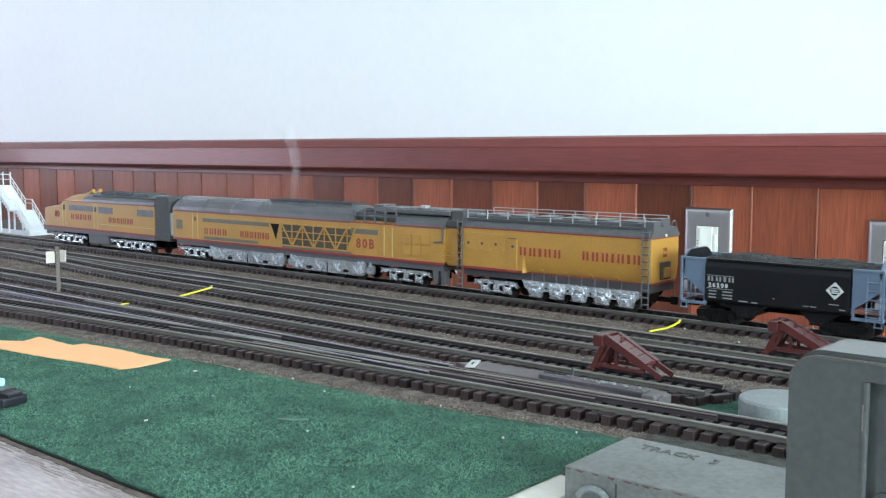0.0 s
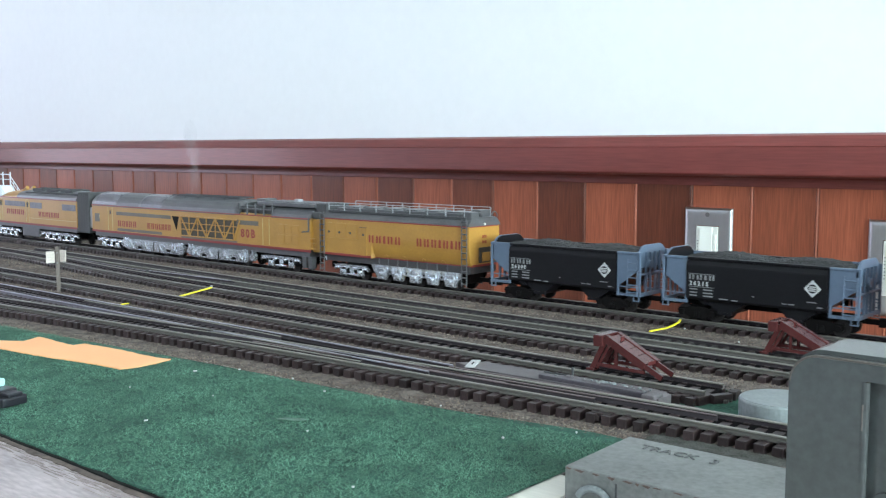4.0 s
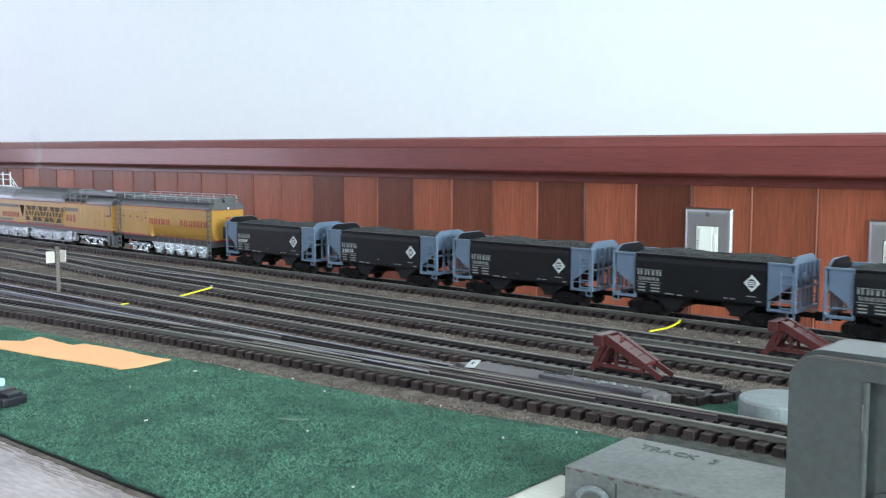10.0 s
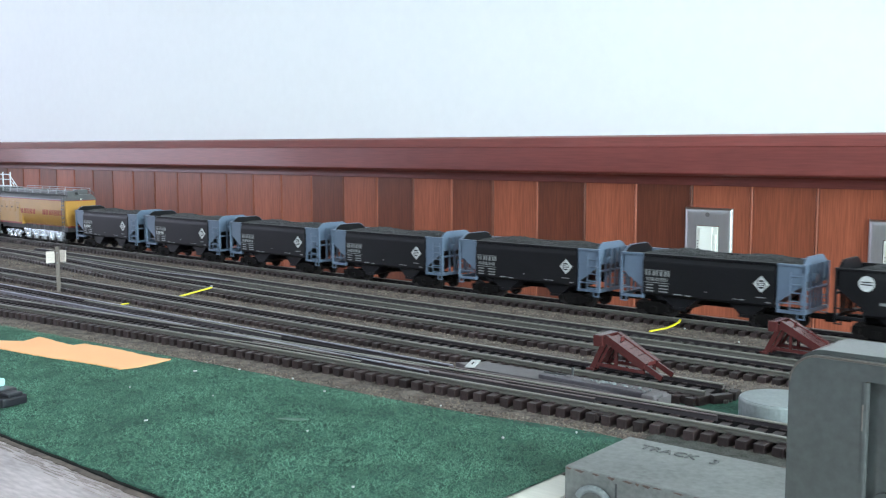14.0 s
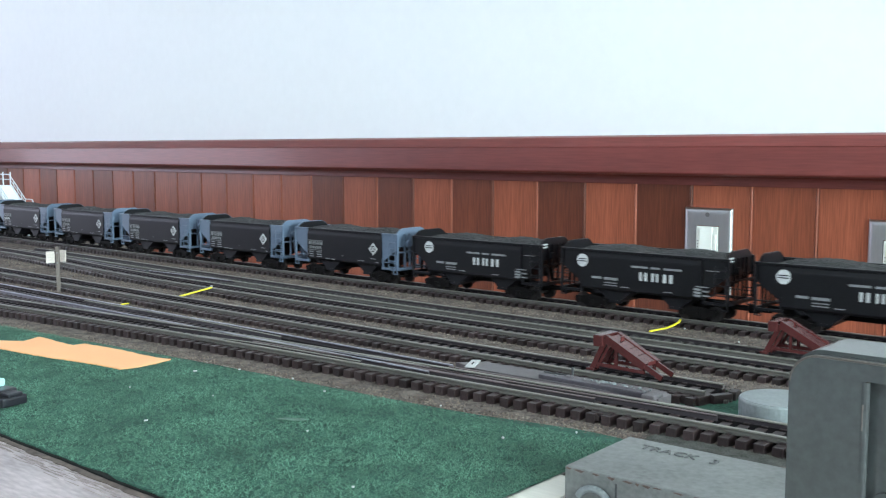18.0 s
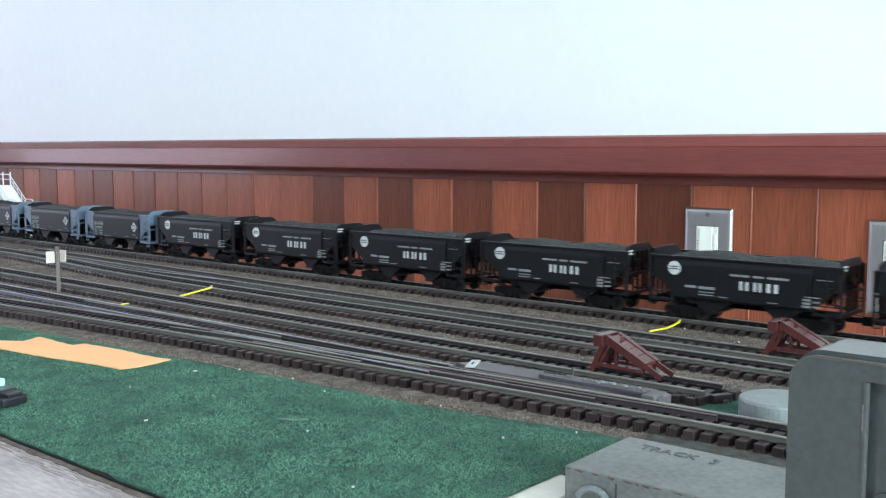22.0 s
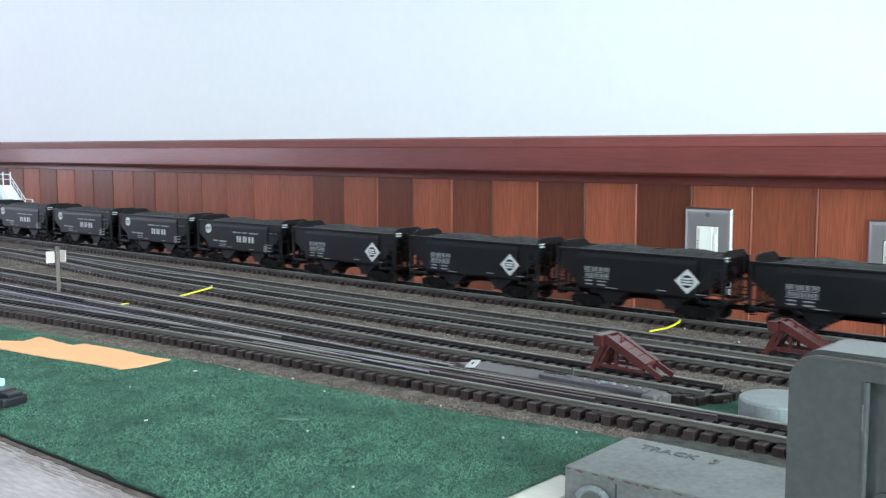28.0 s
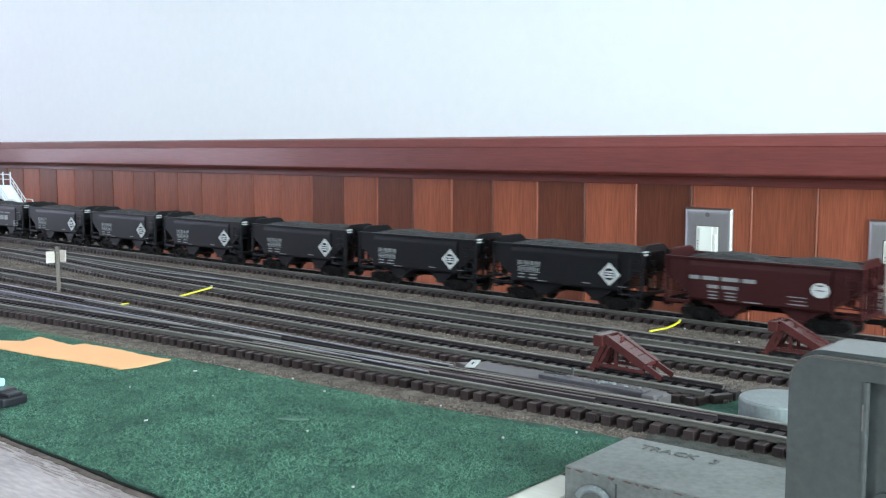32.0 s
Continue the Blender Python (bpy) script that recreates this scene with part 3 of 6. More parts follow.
def marks_blue(car, number=""):
    y = -0.0181
    painted(car, "painted_name", word_bars(0.0178, 0.0340, 0.0258, 0.0286, [1, 1, 0.4, 1]) + [(0.0174, 0.0342, 0.0290, 0.0293), (0.0174, 0.0338, 0.0214, 0.0217)], y, "faded_print")
    if number:
        num = new("painted_number", lettering(number, 0.0034, "white_print", "painted_number", 0.025, 1.5))
        num.parent, num.matrix_local = car, pose(0.0184, y - 0.0002, 0.0224, 90)
    else:
        painted(car, "painted_number", word_bars(0.0188, 0.0325, 0.0226, 0.0247, [1, 1, 1, 1, 1]), y, "faded_print")
    tagged(part("small_print", plates([(a, b, z, z + 0.0007) for z in (0.0197, 0.0178, 0.0160) for a, b in ((0.0186, 0.0232), (0.0272, 0.0330))] + [(0.0370, 0.0425, 0.0153, 0.0159), (0.0445, 0.0482, 0.0151, 0.0157), (0.0570, 0.0580, 0.0186, 0.0191),
         (0.0742, 0.0770, 0.0163, 0.0168), (0.0780, 0.0812, 0.0163, 0.0168), (0.0880, 0.0935, 0.0186, 0.0191), (0.0938, 0.0968, 0.0160, 0.0166)], y), "faded_print", car), kind="stuff")
    diamond(car, 0.0911, 0.0264, 0.0047, 0.0048, 0.0025)


def marks_roundel(car):
    y = -0.0181
    end_stencil(car)
    bm = bmesh.new()
    rod(bm, (0.0170, y - 0.00025, 0.0316), (0.0170, y + 0.0002, 0.0316), 0.0041, 24)
    disc = part("round_emblem", bm, "white_print", car, "white round emblem")
    part("emblem_bar", plates([(0.0140, 0.0200, 0.0322, 0.0328), (0.0138, 0.0202, 0.0308, 0.0314)], y - 0.0002), "black_car", disc)
    painted(car, "painted_name", [(0.0523, 0.0638, 0.0295, 0.0307), (0.0660, 0.0720, 0.0295, 0.0307), (0.0745, 0.0866, 0.0295, 0.0307)], y, "faded_print")
    painted(car, "painted_initial", word_bars(0.0578, 0.0809, 0.0218, 0.0269, [1, 0.85, 1.2]), y, "white_print")
    tagged(part("small_print", plates([(0.0241, 0.0312, 0.0207, 0.0221), (0.0330, 0.0430, 0.0204, 0.0220), (0.0332, 0.0424, 0.0184, 0.0190), (0.0332, 0.0424, 0.0168, 0.0174), (0.0452, 0.0510, 0.0165, 0.0170), (0.0745, 0.0805, 0.0160, 0.0165), (0.0955, 0.1040, 0.0213, 0.0218)] +
         [(0.0946, 0.0990, z, z + 0.0012) for z in (0.0193, 0.0174, 0.0156)] + [(0.1000, 0.1044, z, z + 0.0009) for z in (0.0186, 0.0160)] + [(0.1020, 0.1105, 0.0312, 0.0316)], y), "faded_print", car), kind="stuff")


def end_stencil(car):
    """Two short white bars high on the trailing end."""
    for z in (0.0366, 0.0384):
        bm = bmesh.new()
        box(bm, HL - 0.0017, HL - 0.0013, -0.0150, -0.0090, z, z + 0.0009)
        part("end_stencil", bm, "white_print", car)


def marks_black(car):
    y = -0.0181
    painted(car, "painted_name", word_bars(0.0216, 0.0397, 0.0252, 0.0280, [1, 1, 0.4, 1]), y, "faded_print")
    painted(car, "painted_number", word_bars(0.0222, 0.0390, 0.0213, 0.0238, [1, 1, 1, 1, 1]) + [(0.0216, 0.0397, 0.0244, 0.0247), (0.0216, 0.0397, 0.0206, 0.0209)], y, "faded_print")
    tagged(part("small_print", plates([(a, b, z, z + 0.0008) for z in (0.0186, 0.0164) for a, b in ((0.0222, 0.0272), (0.0312, 0.0372))] + [(0.0372, 0.0452, 0.0152, 0.0157), (0.0730, 0.0790, 0.0168, 0.0174), (0.0990, 0.1050, 0.0166, 0.0170)], y), "faded_print", car), kind="stuff")
    diamond(car, 0.0930, 0.0240, 0.0079, 0.0074, 0.0039)
    end_stencil(car)


def marks_red(car):
    y = -0.0181
    painted(car, "painted_name", [(0.0166, 0.0226, 0.0262, 0.0284), (0.0246, 0.0346, 0.0262, 0.0284), (0.0368, 0.0470, 0.0262, 0.0284), (0.0492, 0.0568, 0.0262, 0.0284)], y, "faded_print")
    painted(car, "painted_number", [(0.0280, 0.0345, 0.0215, 0.0235), (0.0370, 0.0465, 0.0215, 0.0235)], y, "faded_print")
    tagged(part("small_print", plates([(a, b, z, z + 0.0007) for z in (0.0192, 0.0172, 0.0154) for a, b in ((0.0285, 0.0340), (0.0390, 0.0455))] + [(0.0495, 0.0605, 0.0150, 0.0156), (0.0756, 0.0862, 0.0206, 0.0211), (0.0775, 0.0850, 0.0186, 0.0190), (0.0756, 0.0862, 0.0164, 0.0170)], y), "faded_print", car), kind="stuff")
    bm = bmesh.new()
    prism(bm, [(0.0934 + 0.0050 * math.cos(2 * math.pi * k / 28), 0.0258 + 0.0041 * math.sin(2 * math.pi * k / 28)) for k in range(28)], "y", y - 0.00025, y + 0.0002)
    disc = part("round_emblem", bm, "white_print", car, "white round emblem")
    part("emblem_bar", plates([(0.0915, 0.0953, 0.0280, 0.0287), (0.0910, 0.0958, 0.0255, 0.0260)], y - 0.0002), "oxide", disc)


M["wheel"] = material("steel_wheel", (0.014, 0.011, 0.011), 0.6, 0.2, vary=0.2)
M["lattice_dark"] = material("dark_grille", (0.055, 0.046, 0.036), 0.7, vary=0.4, scale=200, fine=1500)
M["cab_grille"] = material("blue_grey_grille", (0.098, 0.096, 0.106), 0.4, vary=0.5, scale=140, fine=900)
M["grey_band"] = material("grey_band", (0.120, 0.104, 0.084), 0.5, vary=0.25, scale=80, fine=700)
M["walk_dark"] = material("dark_walkway", (0.05, 0.052, 0.055), 0.7, vary=0.2, scale=200, fine=1500)
M["cream"] = material("pale_stripe", (0.47, 0.36, 0.14), 0.5, vary=0.05)
M["under_grey"] = material("dusty_underframe", (0.050, 0.047, 0.049), 0.6, vary=0.25, scale=100, fine=800, spec=0.3)
# glossier roof grey, its colour lightened to paint in a lavender reflection
M["roof_sheen"] = material("glossy_roof_painted_sheen", (0.105, 0.105, 0.120), 0.26, vary=0.2, scale=50, fine=500)
M["pale_rail"] = material("pale_grey_wire", (0.30, 0.31, 0.33), 0.4, vary=0.15)
M["pale_panel"] = material("pale_grey_panel", (0.36, 0.35, 0.36), 0.5, vary=0.12)
M["rubber"] = material("dark_rubber", (0.055, 0.055, 0.058), 0.7, vary=0.15)
M["lamp_glass"] = material("clear_lens", (0.75, 0.75, 0.7), 0.15, vary=0.02)


def silver_truck(parent, x0, x1, axles, z0=0.0025, z1=0.0128, name="truck", style="frame"):
    """A cast silver side frame pair with axle boxes, springs and dark wheels."""
    L = x1 - x0
    bm = bmesh.new()
    box(bm, x0 + L * 0.3, x0 + L * 0.7, -0.0125, 0.0125, z0 + 0.003, z1 + 0.003, 0.0005)
    t = part(name, bm, "black_part", parent)
    step = L / axles
    for s in (-1, 1):
        bm = bmesh.new()
        y = s * 0.0142
        if style == "frame":
            prism(bm, [(x0, z1 - 0.0035), (x0 + 0.002, z1 - 0.0008), (x0 + L * 0.18, z1), (x1 - L * 0.18, z1), (x1 - 0.002, z1 - 0.0008), (x1, z1 - 0.0035), (x1 - 0.001, z1 - 0.0046), (x1 - 0.004, z1 - 0.0026), (x0 + 0.004, z1 - 0.0026), (x0 + 0.001, z1 - 0.0046)], "y", y - 0.001, y + 0.001)
            for k in range(axles):
                c = x0 + step * (k + 0.5)
                for d in (-0.0029, 0.0029):
                    box(bm, c + d - 0.0007, c + d + 0.0007, y - 0.0008, y + 0.0008, z0 + 0.0010, z1 - 0.002, 0.0002)
                if k:
                    m = x0 + step * k
                    box(bm, m - step * 0.28, m + step * 0.28, y - 0.0007, y + 0.0007, z0 + 0.0016, z0 + 0.0030, 0.0003)
                    for d in (-0.0018, 0.0, 0.0018):
                        rod(bm, (m + d, y, z0 + 0.0030), (m + d, y, z1 - 0.0024), 0.0007, 8)
        else:
            prism(bm, [(x0, z0 + 0.002), (x0, z1), (x1, z1), (x1, z0 + 0.002), (x1 - 0.004, z0), (x0 + 0.004, z0)], "y", y - 0.001, y + 0.001)
        part("sideframe", bm, "silver", t)
        if style == "frame":
            bm = bmesh.new()
            box(bm, x0 + 0.003, x1 - 0.003, min(s * 0.0105, s * 0.0115), max(s * 0.0105, s * 0.0115), z0 + 0.0030, z1)
            part("inner_frame", bm, "black_part", t)
        else:
            for c, w, za, zb in ((x0 + L * 0.25, 0.0030, z0 + 0.0012, z0 + 0.0040), (x0 + L * 0.75, 0.0030, z0 + 0.0012, z0 + 0.0040), (x0 + L * 0.5, 0.0005, z0 + 0.0004, z1 - 0.003)):
                bm = bmesh.new()
                box(bm, c - w, c + w, min(y, y + s * 0.0013), max(y, y + s * 0.0013), za, zb, min(w * 0.4, 0.0012))
                part("frame_opening", bm, "black_part", t)
            for a in (x0 + 0.0012, x0 + 0.0060, x1 - 0.0060, x1 - 0.0012):
                bm = bmesh.new()
                box(bm, a - 0.0011, a + 0.0011, min(y, y + s * 0.0024), max(y, y + s * 0.0024), z0 + 0.0012, z1 + 0.0004, 0.0004)
                part("end_rib", bm, "silver", t)
            bm = bmesh.new()
            for k in range(9):
                a = x0 + L * (0.08 + 0.84 * k / 8)
                rod(bm, (a, y + s * 0.0008, z1 - 0.0014), (a, y + s * 0.0018, z1 - 0.0014), 0.0006, 6)
            tagged(part("bolt", bm, "silver", t), kind="stuff")
        for k in range(axles):
            bm = bmesh.new()
            c = x0 + step * (k + 0.5)
            if style == "plate":
                rod(bm, (c, y + s * 0.0008, z0 + 0.0042), (c, y + s * 0.0024, z0 + 0.0042), 0.0017, 8, 0.0008)
                for d in (-1, 1):
                    rod(bm, (c - 0.0026, y + s * 0.0014, z0 + 0.0042 - d * 0.0026), (c + 0.0026, y + s * 0.0014, z0 + 0.0042 + d * 0.0026), 0.0007, 6)
                for d in (-0.0030, 0.0030):
                    rod(bm, (c + d, y + s * 0.0008, z0 + 0.0074), (c + d, y + s * 0.0017, z0 + 0.0074), 0.0008, 6)
                part("axle_box", bm, "silver", t)
                continue
            rod(bm, (c, y + s * 0.0006, z0 + 0.0038), (c, y + s * 0.0026, z0 + 0.0038), 0.0019, 10, 0.0012)
            box(bm, c - 0.0021, c + 0.0021, min(y - s * 0.001, y + s * 0.0012), max(y - s * 0.001, y + s * 0.0012), z0 + 0.0016, z0 + 0.0060, 0.0004)
            part("axle_box", bm, "silver", t)
        bm = bmesh.new()
        rnd = random.Random(int(x0 * 1e4) + s)
        for k in range(0 if style == "plate" else axles * 2):
            c = x0 + L * (k + 0.5) / (axles * 2)
            box(bm, c - 0.0012, c + 0.0012, min(y, y + s * 0.0022), max(y, y + s * 0.0022), z1 - 0.0035, z1 - 0.0035 + rnd.uniform(0.001, 0.0022), 0.0003)
        rod(bm, (x0 + 0.001, y + s * 0.0014, z1 - 0.0008), (x1 - 0.001, y + s * 0.0014, z1 - 0.0008), 0.0006, 6)
        part("brake_rigging", bm, "silver", t)
    for k in range(axles):
        wheelset(t, x0 + step * (k + 0.5), 0.0056)


def side_lines(parent, y, lines, mat, name, label=""):
    part(name, plates(lines, y), mat, parent, label)


def railing(parent, pts, z0, z1, y, n, mat="pale_rail", name="handrail"):
    bm = bmesh.new()
    x0, x1 = pts
    rod(bm, (x0, y, z1), (x1, y, z1), 0.0003, 6)
    rod(bm, (x0, y, (z0 + z1) / 2 + 0.001), (x1, y, (z0 + z1) / 2 + 0.001), 0.0002, 6)
    for i in range(n):
        x = x0 + (x1 - x0) * i / (n - 1)
        rod(bm, (x, y, z0), (x, y, z1), 0.0004, 6)
    part(name, bm, mat, parent)


def cab_unit():
    car = thing("cab_locomotive", "yellow and grey turbine locomotive cab unit with silver trucks", "locomotive", (-1.037, 0.555, 0.0045))
    def body(hw, top, zt, z0=0.0205):
        return section(hw, z0, top, zt, 6)
    bm = bmesh.new()
    loft(bm, [(-0.0085, body(0.0105, 0.0300, 0.0315)), (-0.0074, body(0.0138, 0.0358, 0.0378)), (-0.004, body(0.0162, 0.0384, 0.0404)), (0.006, body(0.0173, 0.0396, 0.0418)), (0.0265, body(0.0177, 0.0410, 0.0436)),
              (0.0375, body(0.0178, 0.0455, 0.0515)), (0.045, body(0.0179, 0.0470, 0.0545)), (0.060, body(0.0179, 0.0472, 0.0560)), (0.2095, body(0.0179, 0.0475, 0.0510))])
    part("body", bm, "yellow", car)
    bm = bmesh.new()
    def roof(hw, zs, zt):
        return section(hw, zs - 0.0012, zs, zt, 6)
    loft(bm, [(0.078, roof(0.0176, 0.0484, 0.0564)), (0.0914, roof(0.0181, 0.0486, 0.0578)), (0.19, roof(0.0181, 0.0488, 0.0578)), (0.2095, roof(0.0181, 0.0488, 0.0575))])
    part("roof", bm, "harbor", car, "grey roof")
    for k in range(3):
        bm = bmesh.new()
        x = 0.102 + k * 0.031
        box(bm, x, x + 0.024, -0.0105, 0.0105, 0.0560, 0.0590, 0.0006)
        for q in range(3):
            rod(bm, (x + 0.004 + q * 0.008, 0, 0.0588), (x + 0.004 + q * 0.008, 0, 0.0597), 0.0034, 14)
        part("roof_fan", bm, "walk_dark", car)
    bm = bmesh.new()
    box(bm, 0.095, 0.205, -0.0150, -0.0140, 0.0535, 0.0553)
    part("roof_walk", bm, "walk_dark", car)
    bm = bmesh.new()
    box(bm, 0.2095, 0.2335, -0.0176, 0.0176, 0.0155, 0.0560, 0.0015)
    part("diaphragm", bm, "rubber", car, "dark grey end diaphragm")
    for k in range(5):
        bm = bmesh.new()
        x = 0.2125 + k * 0.0045
        box(bm, x, x + 0.003, -0.0177, 0.0177, 0.016, 0.0575, 0.0008)
        part("diaphragm_fold", bm, "rubber", car)
    y = -0.0179
    side_lines(car, y, [(-0.0040, 0.2095, 0.0186, 0.0206)], "red_stripe", "lower_stripe", "red stripe")
    side_lines(car, y, [(0.040, 0.2095, 0.0476, 0.0485)], "red_stripe", "upper_stripe", "red stripe")
    bm = bmesh.new()
    box(bm, -0.005, 0.209, -0.0172, 0.0172, 0.0150, 0.0195)
    part("underframe", bm, "harbor", car)
    side_lines(car, y, [(0.0505, 0.0985, 0.0385, 0.0442)], "cab_grille", "side_grille")
    side_lines(car, y, [(0.1095, 0.1360, 0.0375, 0.0440)], "cab_grille", "side_grille")
    side_lines(car, y, [(0.1800, 0.2075, 0.0375, 0.0440)], "cab_grille", "side_grille")
    side_lines(car, y - 0.0002, [(0.1095, 0.2090, 0.0262, 0.0267)], "cream", "pale_stripe")
    for a in (0.0370, 0.1000):
        side_lines(car, y, [(a, a + 0.0008, 0.0212, 0.0465), (a + 0.0064, a + 0.0072, 0.0212, 0.0465), (a, a + 0.0072, 0.0458, 0.0465)], "cream", "door_frame")
        side_lines(car, y - 0.0002, [(a + 0.0022, a + 0.0052, 0.0385, 0.0435)], "walk_dark", "door_window")
    side_lines(car, -0.0172, [(0.0300, 0.0352, 0.0425, 0.0462)], "walk_dark", "cab_window")
    painted(car, "painted_name", word_bars(0.0545, 0.0952, 0.0293, 0.0350, [1, 1, 0.4, 1, 1]), y, "red_print")
    painted(car, "painted_name", word_bars(0.1284, 0.1723, 0.0288, 0.0342, [1, 1, 1, 0.4, 1, 0.4, 1]), y, "red_print")
    num = new("number", lettering("80", 0.0095, "red_print", "number", 0.03, 1.1))
    num.parent, num.matrix_local = car, pose(0.0205, -0.0179, 0.0305, 90)
    bm = bmesh.new()
    rod(bm, (0.070, -0.004, 0.0565), (0.0775, -0.004, 0.0590), 0.0012, 8, 0.0022)
    rod(bm, (0.070, 0.004, 0.0565), (0.0775, 0.004, 0.0590), 0.0012, 8, 0.0022)
    box(bm, 0.066, 0.072, -0.006, 0.006, 0.0545, 0.0570, 0.0005)
    part("horn", bm, "yellow", car)
    bm = bmesh.new()
    rod(bm, (-0.0095, 0, 0.0335), (-0.005, 0, 0.0335), 0.0028, 14)
    part("headlight", bm, "lamp_glass", car)
    silver_truck(car, 0.0050, 0.0790, 3)
    silver_truck(car, 0.1265, 0.2055, 3)
    bm = bmesh.new()
    box(bm, 0.0835, 0.122, -0.0150, 0.0150, 0.0050, 0.0155, 0.0012)
    part("fuel_tank", bm, "harbor", car)
    coupler(car, -0.0070, -1), coupler(car, 0.2335, 1)
    return car


def turbine_unit():
    car = thing("turbine_locomotive", "yellow and grey turbine locomotive power unit with a latticed side", "locomotive", (-0.7972, 0.555, 0.0045))
    L = 0.3350
    bm = bmesh.new()
    loft(bm, [(0.0, section(0.0176, 0.0205, 0.0440, 0.0500)), (0.0006, section(0.0179, 0.0205, 0.0455, 0.0510)), (L, section(0.0179, 0.0205, 0.0455, 0.0480))])
    part("body", bm, "yellow", car)
    bm = bmesh.new()
    loft(bm, [(0.0, section(0.0176, 0.0450, 0.0462, 0.0570)), (0.002, section(0.0180, 0.0450, 0.0464, 0.0585)), (0.236, section(0.0180, 0.0450, 0.0464, 0.0585)), (0.2405, section(0.0176, 0.0450, 0.0464, 0.0560))])
    part("roof", bm, "harbor", car, "rounded grey roof")
    for x0, x1 in ((0.008, 0.046), (0.050, 0.086), (0.090, 0.124)):
        bm = bmesh.new()
        loft(bm, [(x0, section(0.01805, 0.0456, 0.0467, 0.0588)), (x1, section(0.01805, 0.0456, 0.0467, 0.0588))])
        # first and last panels carry the painted reflection
        part("roof_panel", bm, "harbor" if x0 == 0.050 else "roof_sheen", car)
    bm = bmesh.new()
    box(bm, 0.2405, 0.2865, -0.0135, 0.0135, 0.0450, 0.0535, 0.001)
    part("intake_house", bm, "walk_dark", car)
    for k in range(5):
        for s in (-1, 1):
            bm = bmesh.new()
            x = 0.2415 + k * 0.0112
            box(bm, x, x + 0.0012, s * 0.0172 - 0.0006, s * 0.0172 + 0.0006, 0.0455, 0.0560)
            part("intake_post", bm, "harbor", car)
    bm = bmesh.new()
    box(bm, 0.2405, 0.2875, -0.0178, -0.0164, 0.0508, 0.0518)
    part("intake_rail", bm, "harbor", car)
    bm = bmesh.new()
    box(bm, 0.2405, 0.2875, 0.0164, 0.0178, 0.0508, 0.0518)
    part("intake_rail", bm, "harbor", car)
    bm = bmesh.new()
    box(bm, 0.2640, 0.3365, -0.0140, 0.0140, 0.0545, 0.0578, 0.0006)
    part("hatch_deck", bm, "harbor", car)
    for k in range(9):
        bm = bmesh.new()
        x = 0.266 + k * 0.0078
        box(bm, x, x + 0.0058, -0.0115, 0.0115, 0.0574, 0.0584)
        part("roof_hatch", bm, "harbor", car)
    bm = bmesh.new()
    loft(bm, [(0.2865, section(0.0180, 0.0450, 0.0464, 0.0555)), (L, section(0.0180, 0.0450, 0.0464, 0.0555))])
    part("rear_roof", bm, "harbor", car)
    bm = bmesh.new()
    box(bm, 0.2980, 0.3032, -0.0025, 0.0025, 0.0580, 0.0604, 0.0004)
    part("exhaust_stack", bm, "pale_rail", car)
    bm = bmesh.new()
    box(bm, 0.2535, 0.2640, -0.0070, 0.0070, 0.0530, 0.0598, 0.0006)
    part("roof_box", bm, "harbor", car)
    bm = bmesh.new()
    for yy in (-0.0080, 0.0, 0.0070):
        box(bm, 0.1290, 0.2310, yy, yy + 0.0010, 0.0586, 0.0600)
    for k in range(17):
        x = 0.1295 + k * 0.0062
        box(bm, x, x + 0.0016, -0.0082, 0.0082, 0.0588, 0.0597)
    part("roof_grille", bm, "walk_dark", car)
    for k in range(6):
        bm = bmesh.new()
        x = 0.1300 + k * 0.0198
        rod(bm, (x, -0.0078, 0.0560), (x, -0.0078, 0.0590), 0.0004, 6)
        part("grille_post", bm, "harbor", car)
    bm = bmesh.new()
    box(bm, L, L + 0.0105, -0.0158, 0.0158, 0.0190, 0.0462, 0.0012)
    part("end_vestibule", bm, "yellow", car)
    bm = bmesh.new()
    box(bm, L, L + 0.0125, -0.0162, 0.0162, 0.0464, 0.0520, 0.0012)
    box(bm, L + 0.002, L + 0.0135, -0.0130, 0.0130, 0.0500, 0.0585, 0.0012)
    part("diaphragm", bm, "rubber", car)
    bm = bmesh.new()
    box(bm, -0.0075, 0.0012, -0.0165, 0.0165, 0.0210, 0.0430, 0.002)
    part("front_door_frame", bm, "pale_panel", car, "pale grey end panel")
    y = -0.0179
    side_lines(car, y, [(0.0, L, 0.0188, 0.0208)], "red_stripe", "lower_stripe", "red stripe")
    side_lines(car, y, [(0.0, L, 0.0455, 0.0464)], "red_stripe", "upper_stripe", "red stripe")
    side_lines(car, y, [(0.0465, 0.1400, 0.0372, 0.0405)], "grey_band", "upper_grille")
    side_lines(car, y, [(0.2390, 0.2690, 0.0372, 0.0410)], "grey_band", "upper_grille")
    side_lines(car, y, [(0.0480, 0.1250, 0.0216, 0.0242)], "grey_band", "lower_grille")
    bm = bmesh.new()
    prism(bm, [(0.1420, 0.0402), (0.1530, 0.0402), (0.1490, 0.0270)], "y", y - 0.0002, y + 0.0002)
    part("intake_opening", bm, "black_part", car)
    bm = bmesh.new()
    prism(bm, [(0.1565, 0.0225), (0.1565, 0.0412), (0.2440, 0.0412), (0.2395, 0.0352), (0.2350, 0.0225)], "y", y - 0.0002, y + 0.0002)
    part("lattice_back", bm, "lattice_dark", car)
    bm = bmesh.new()
    a, b, z0, z1 = 0.1565, 0.2360, 0.0230, 0.0408
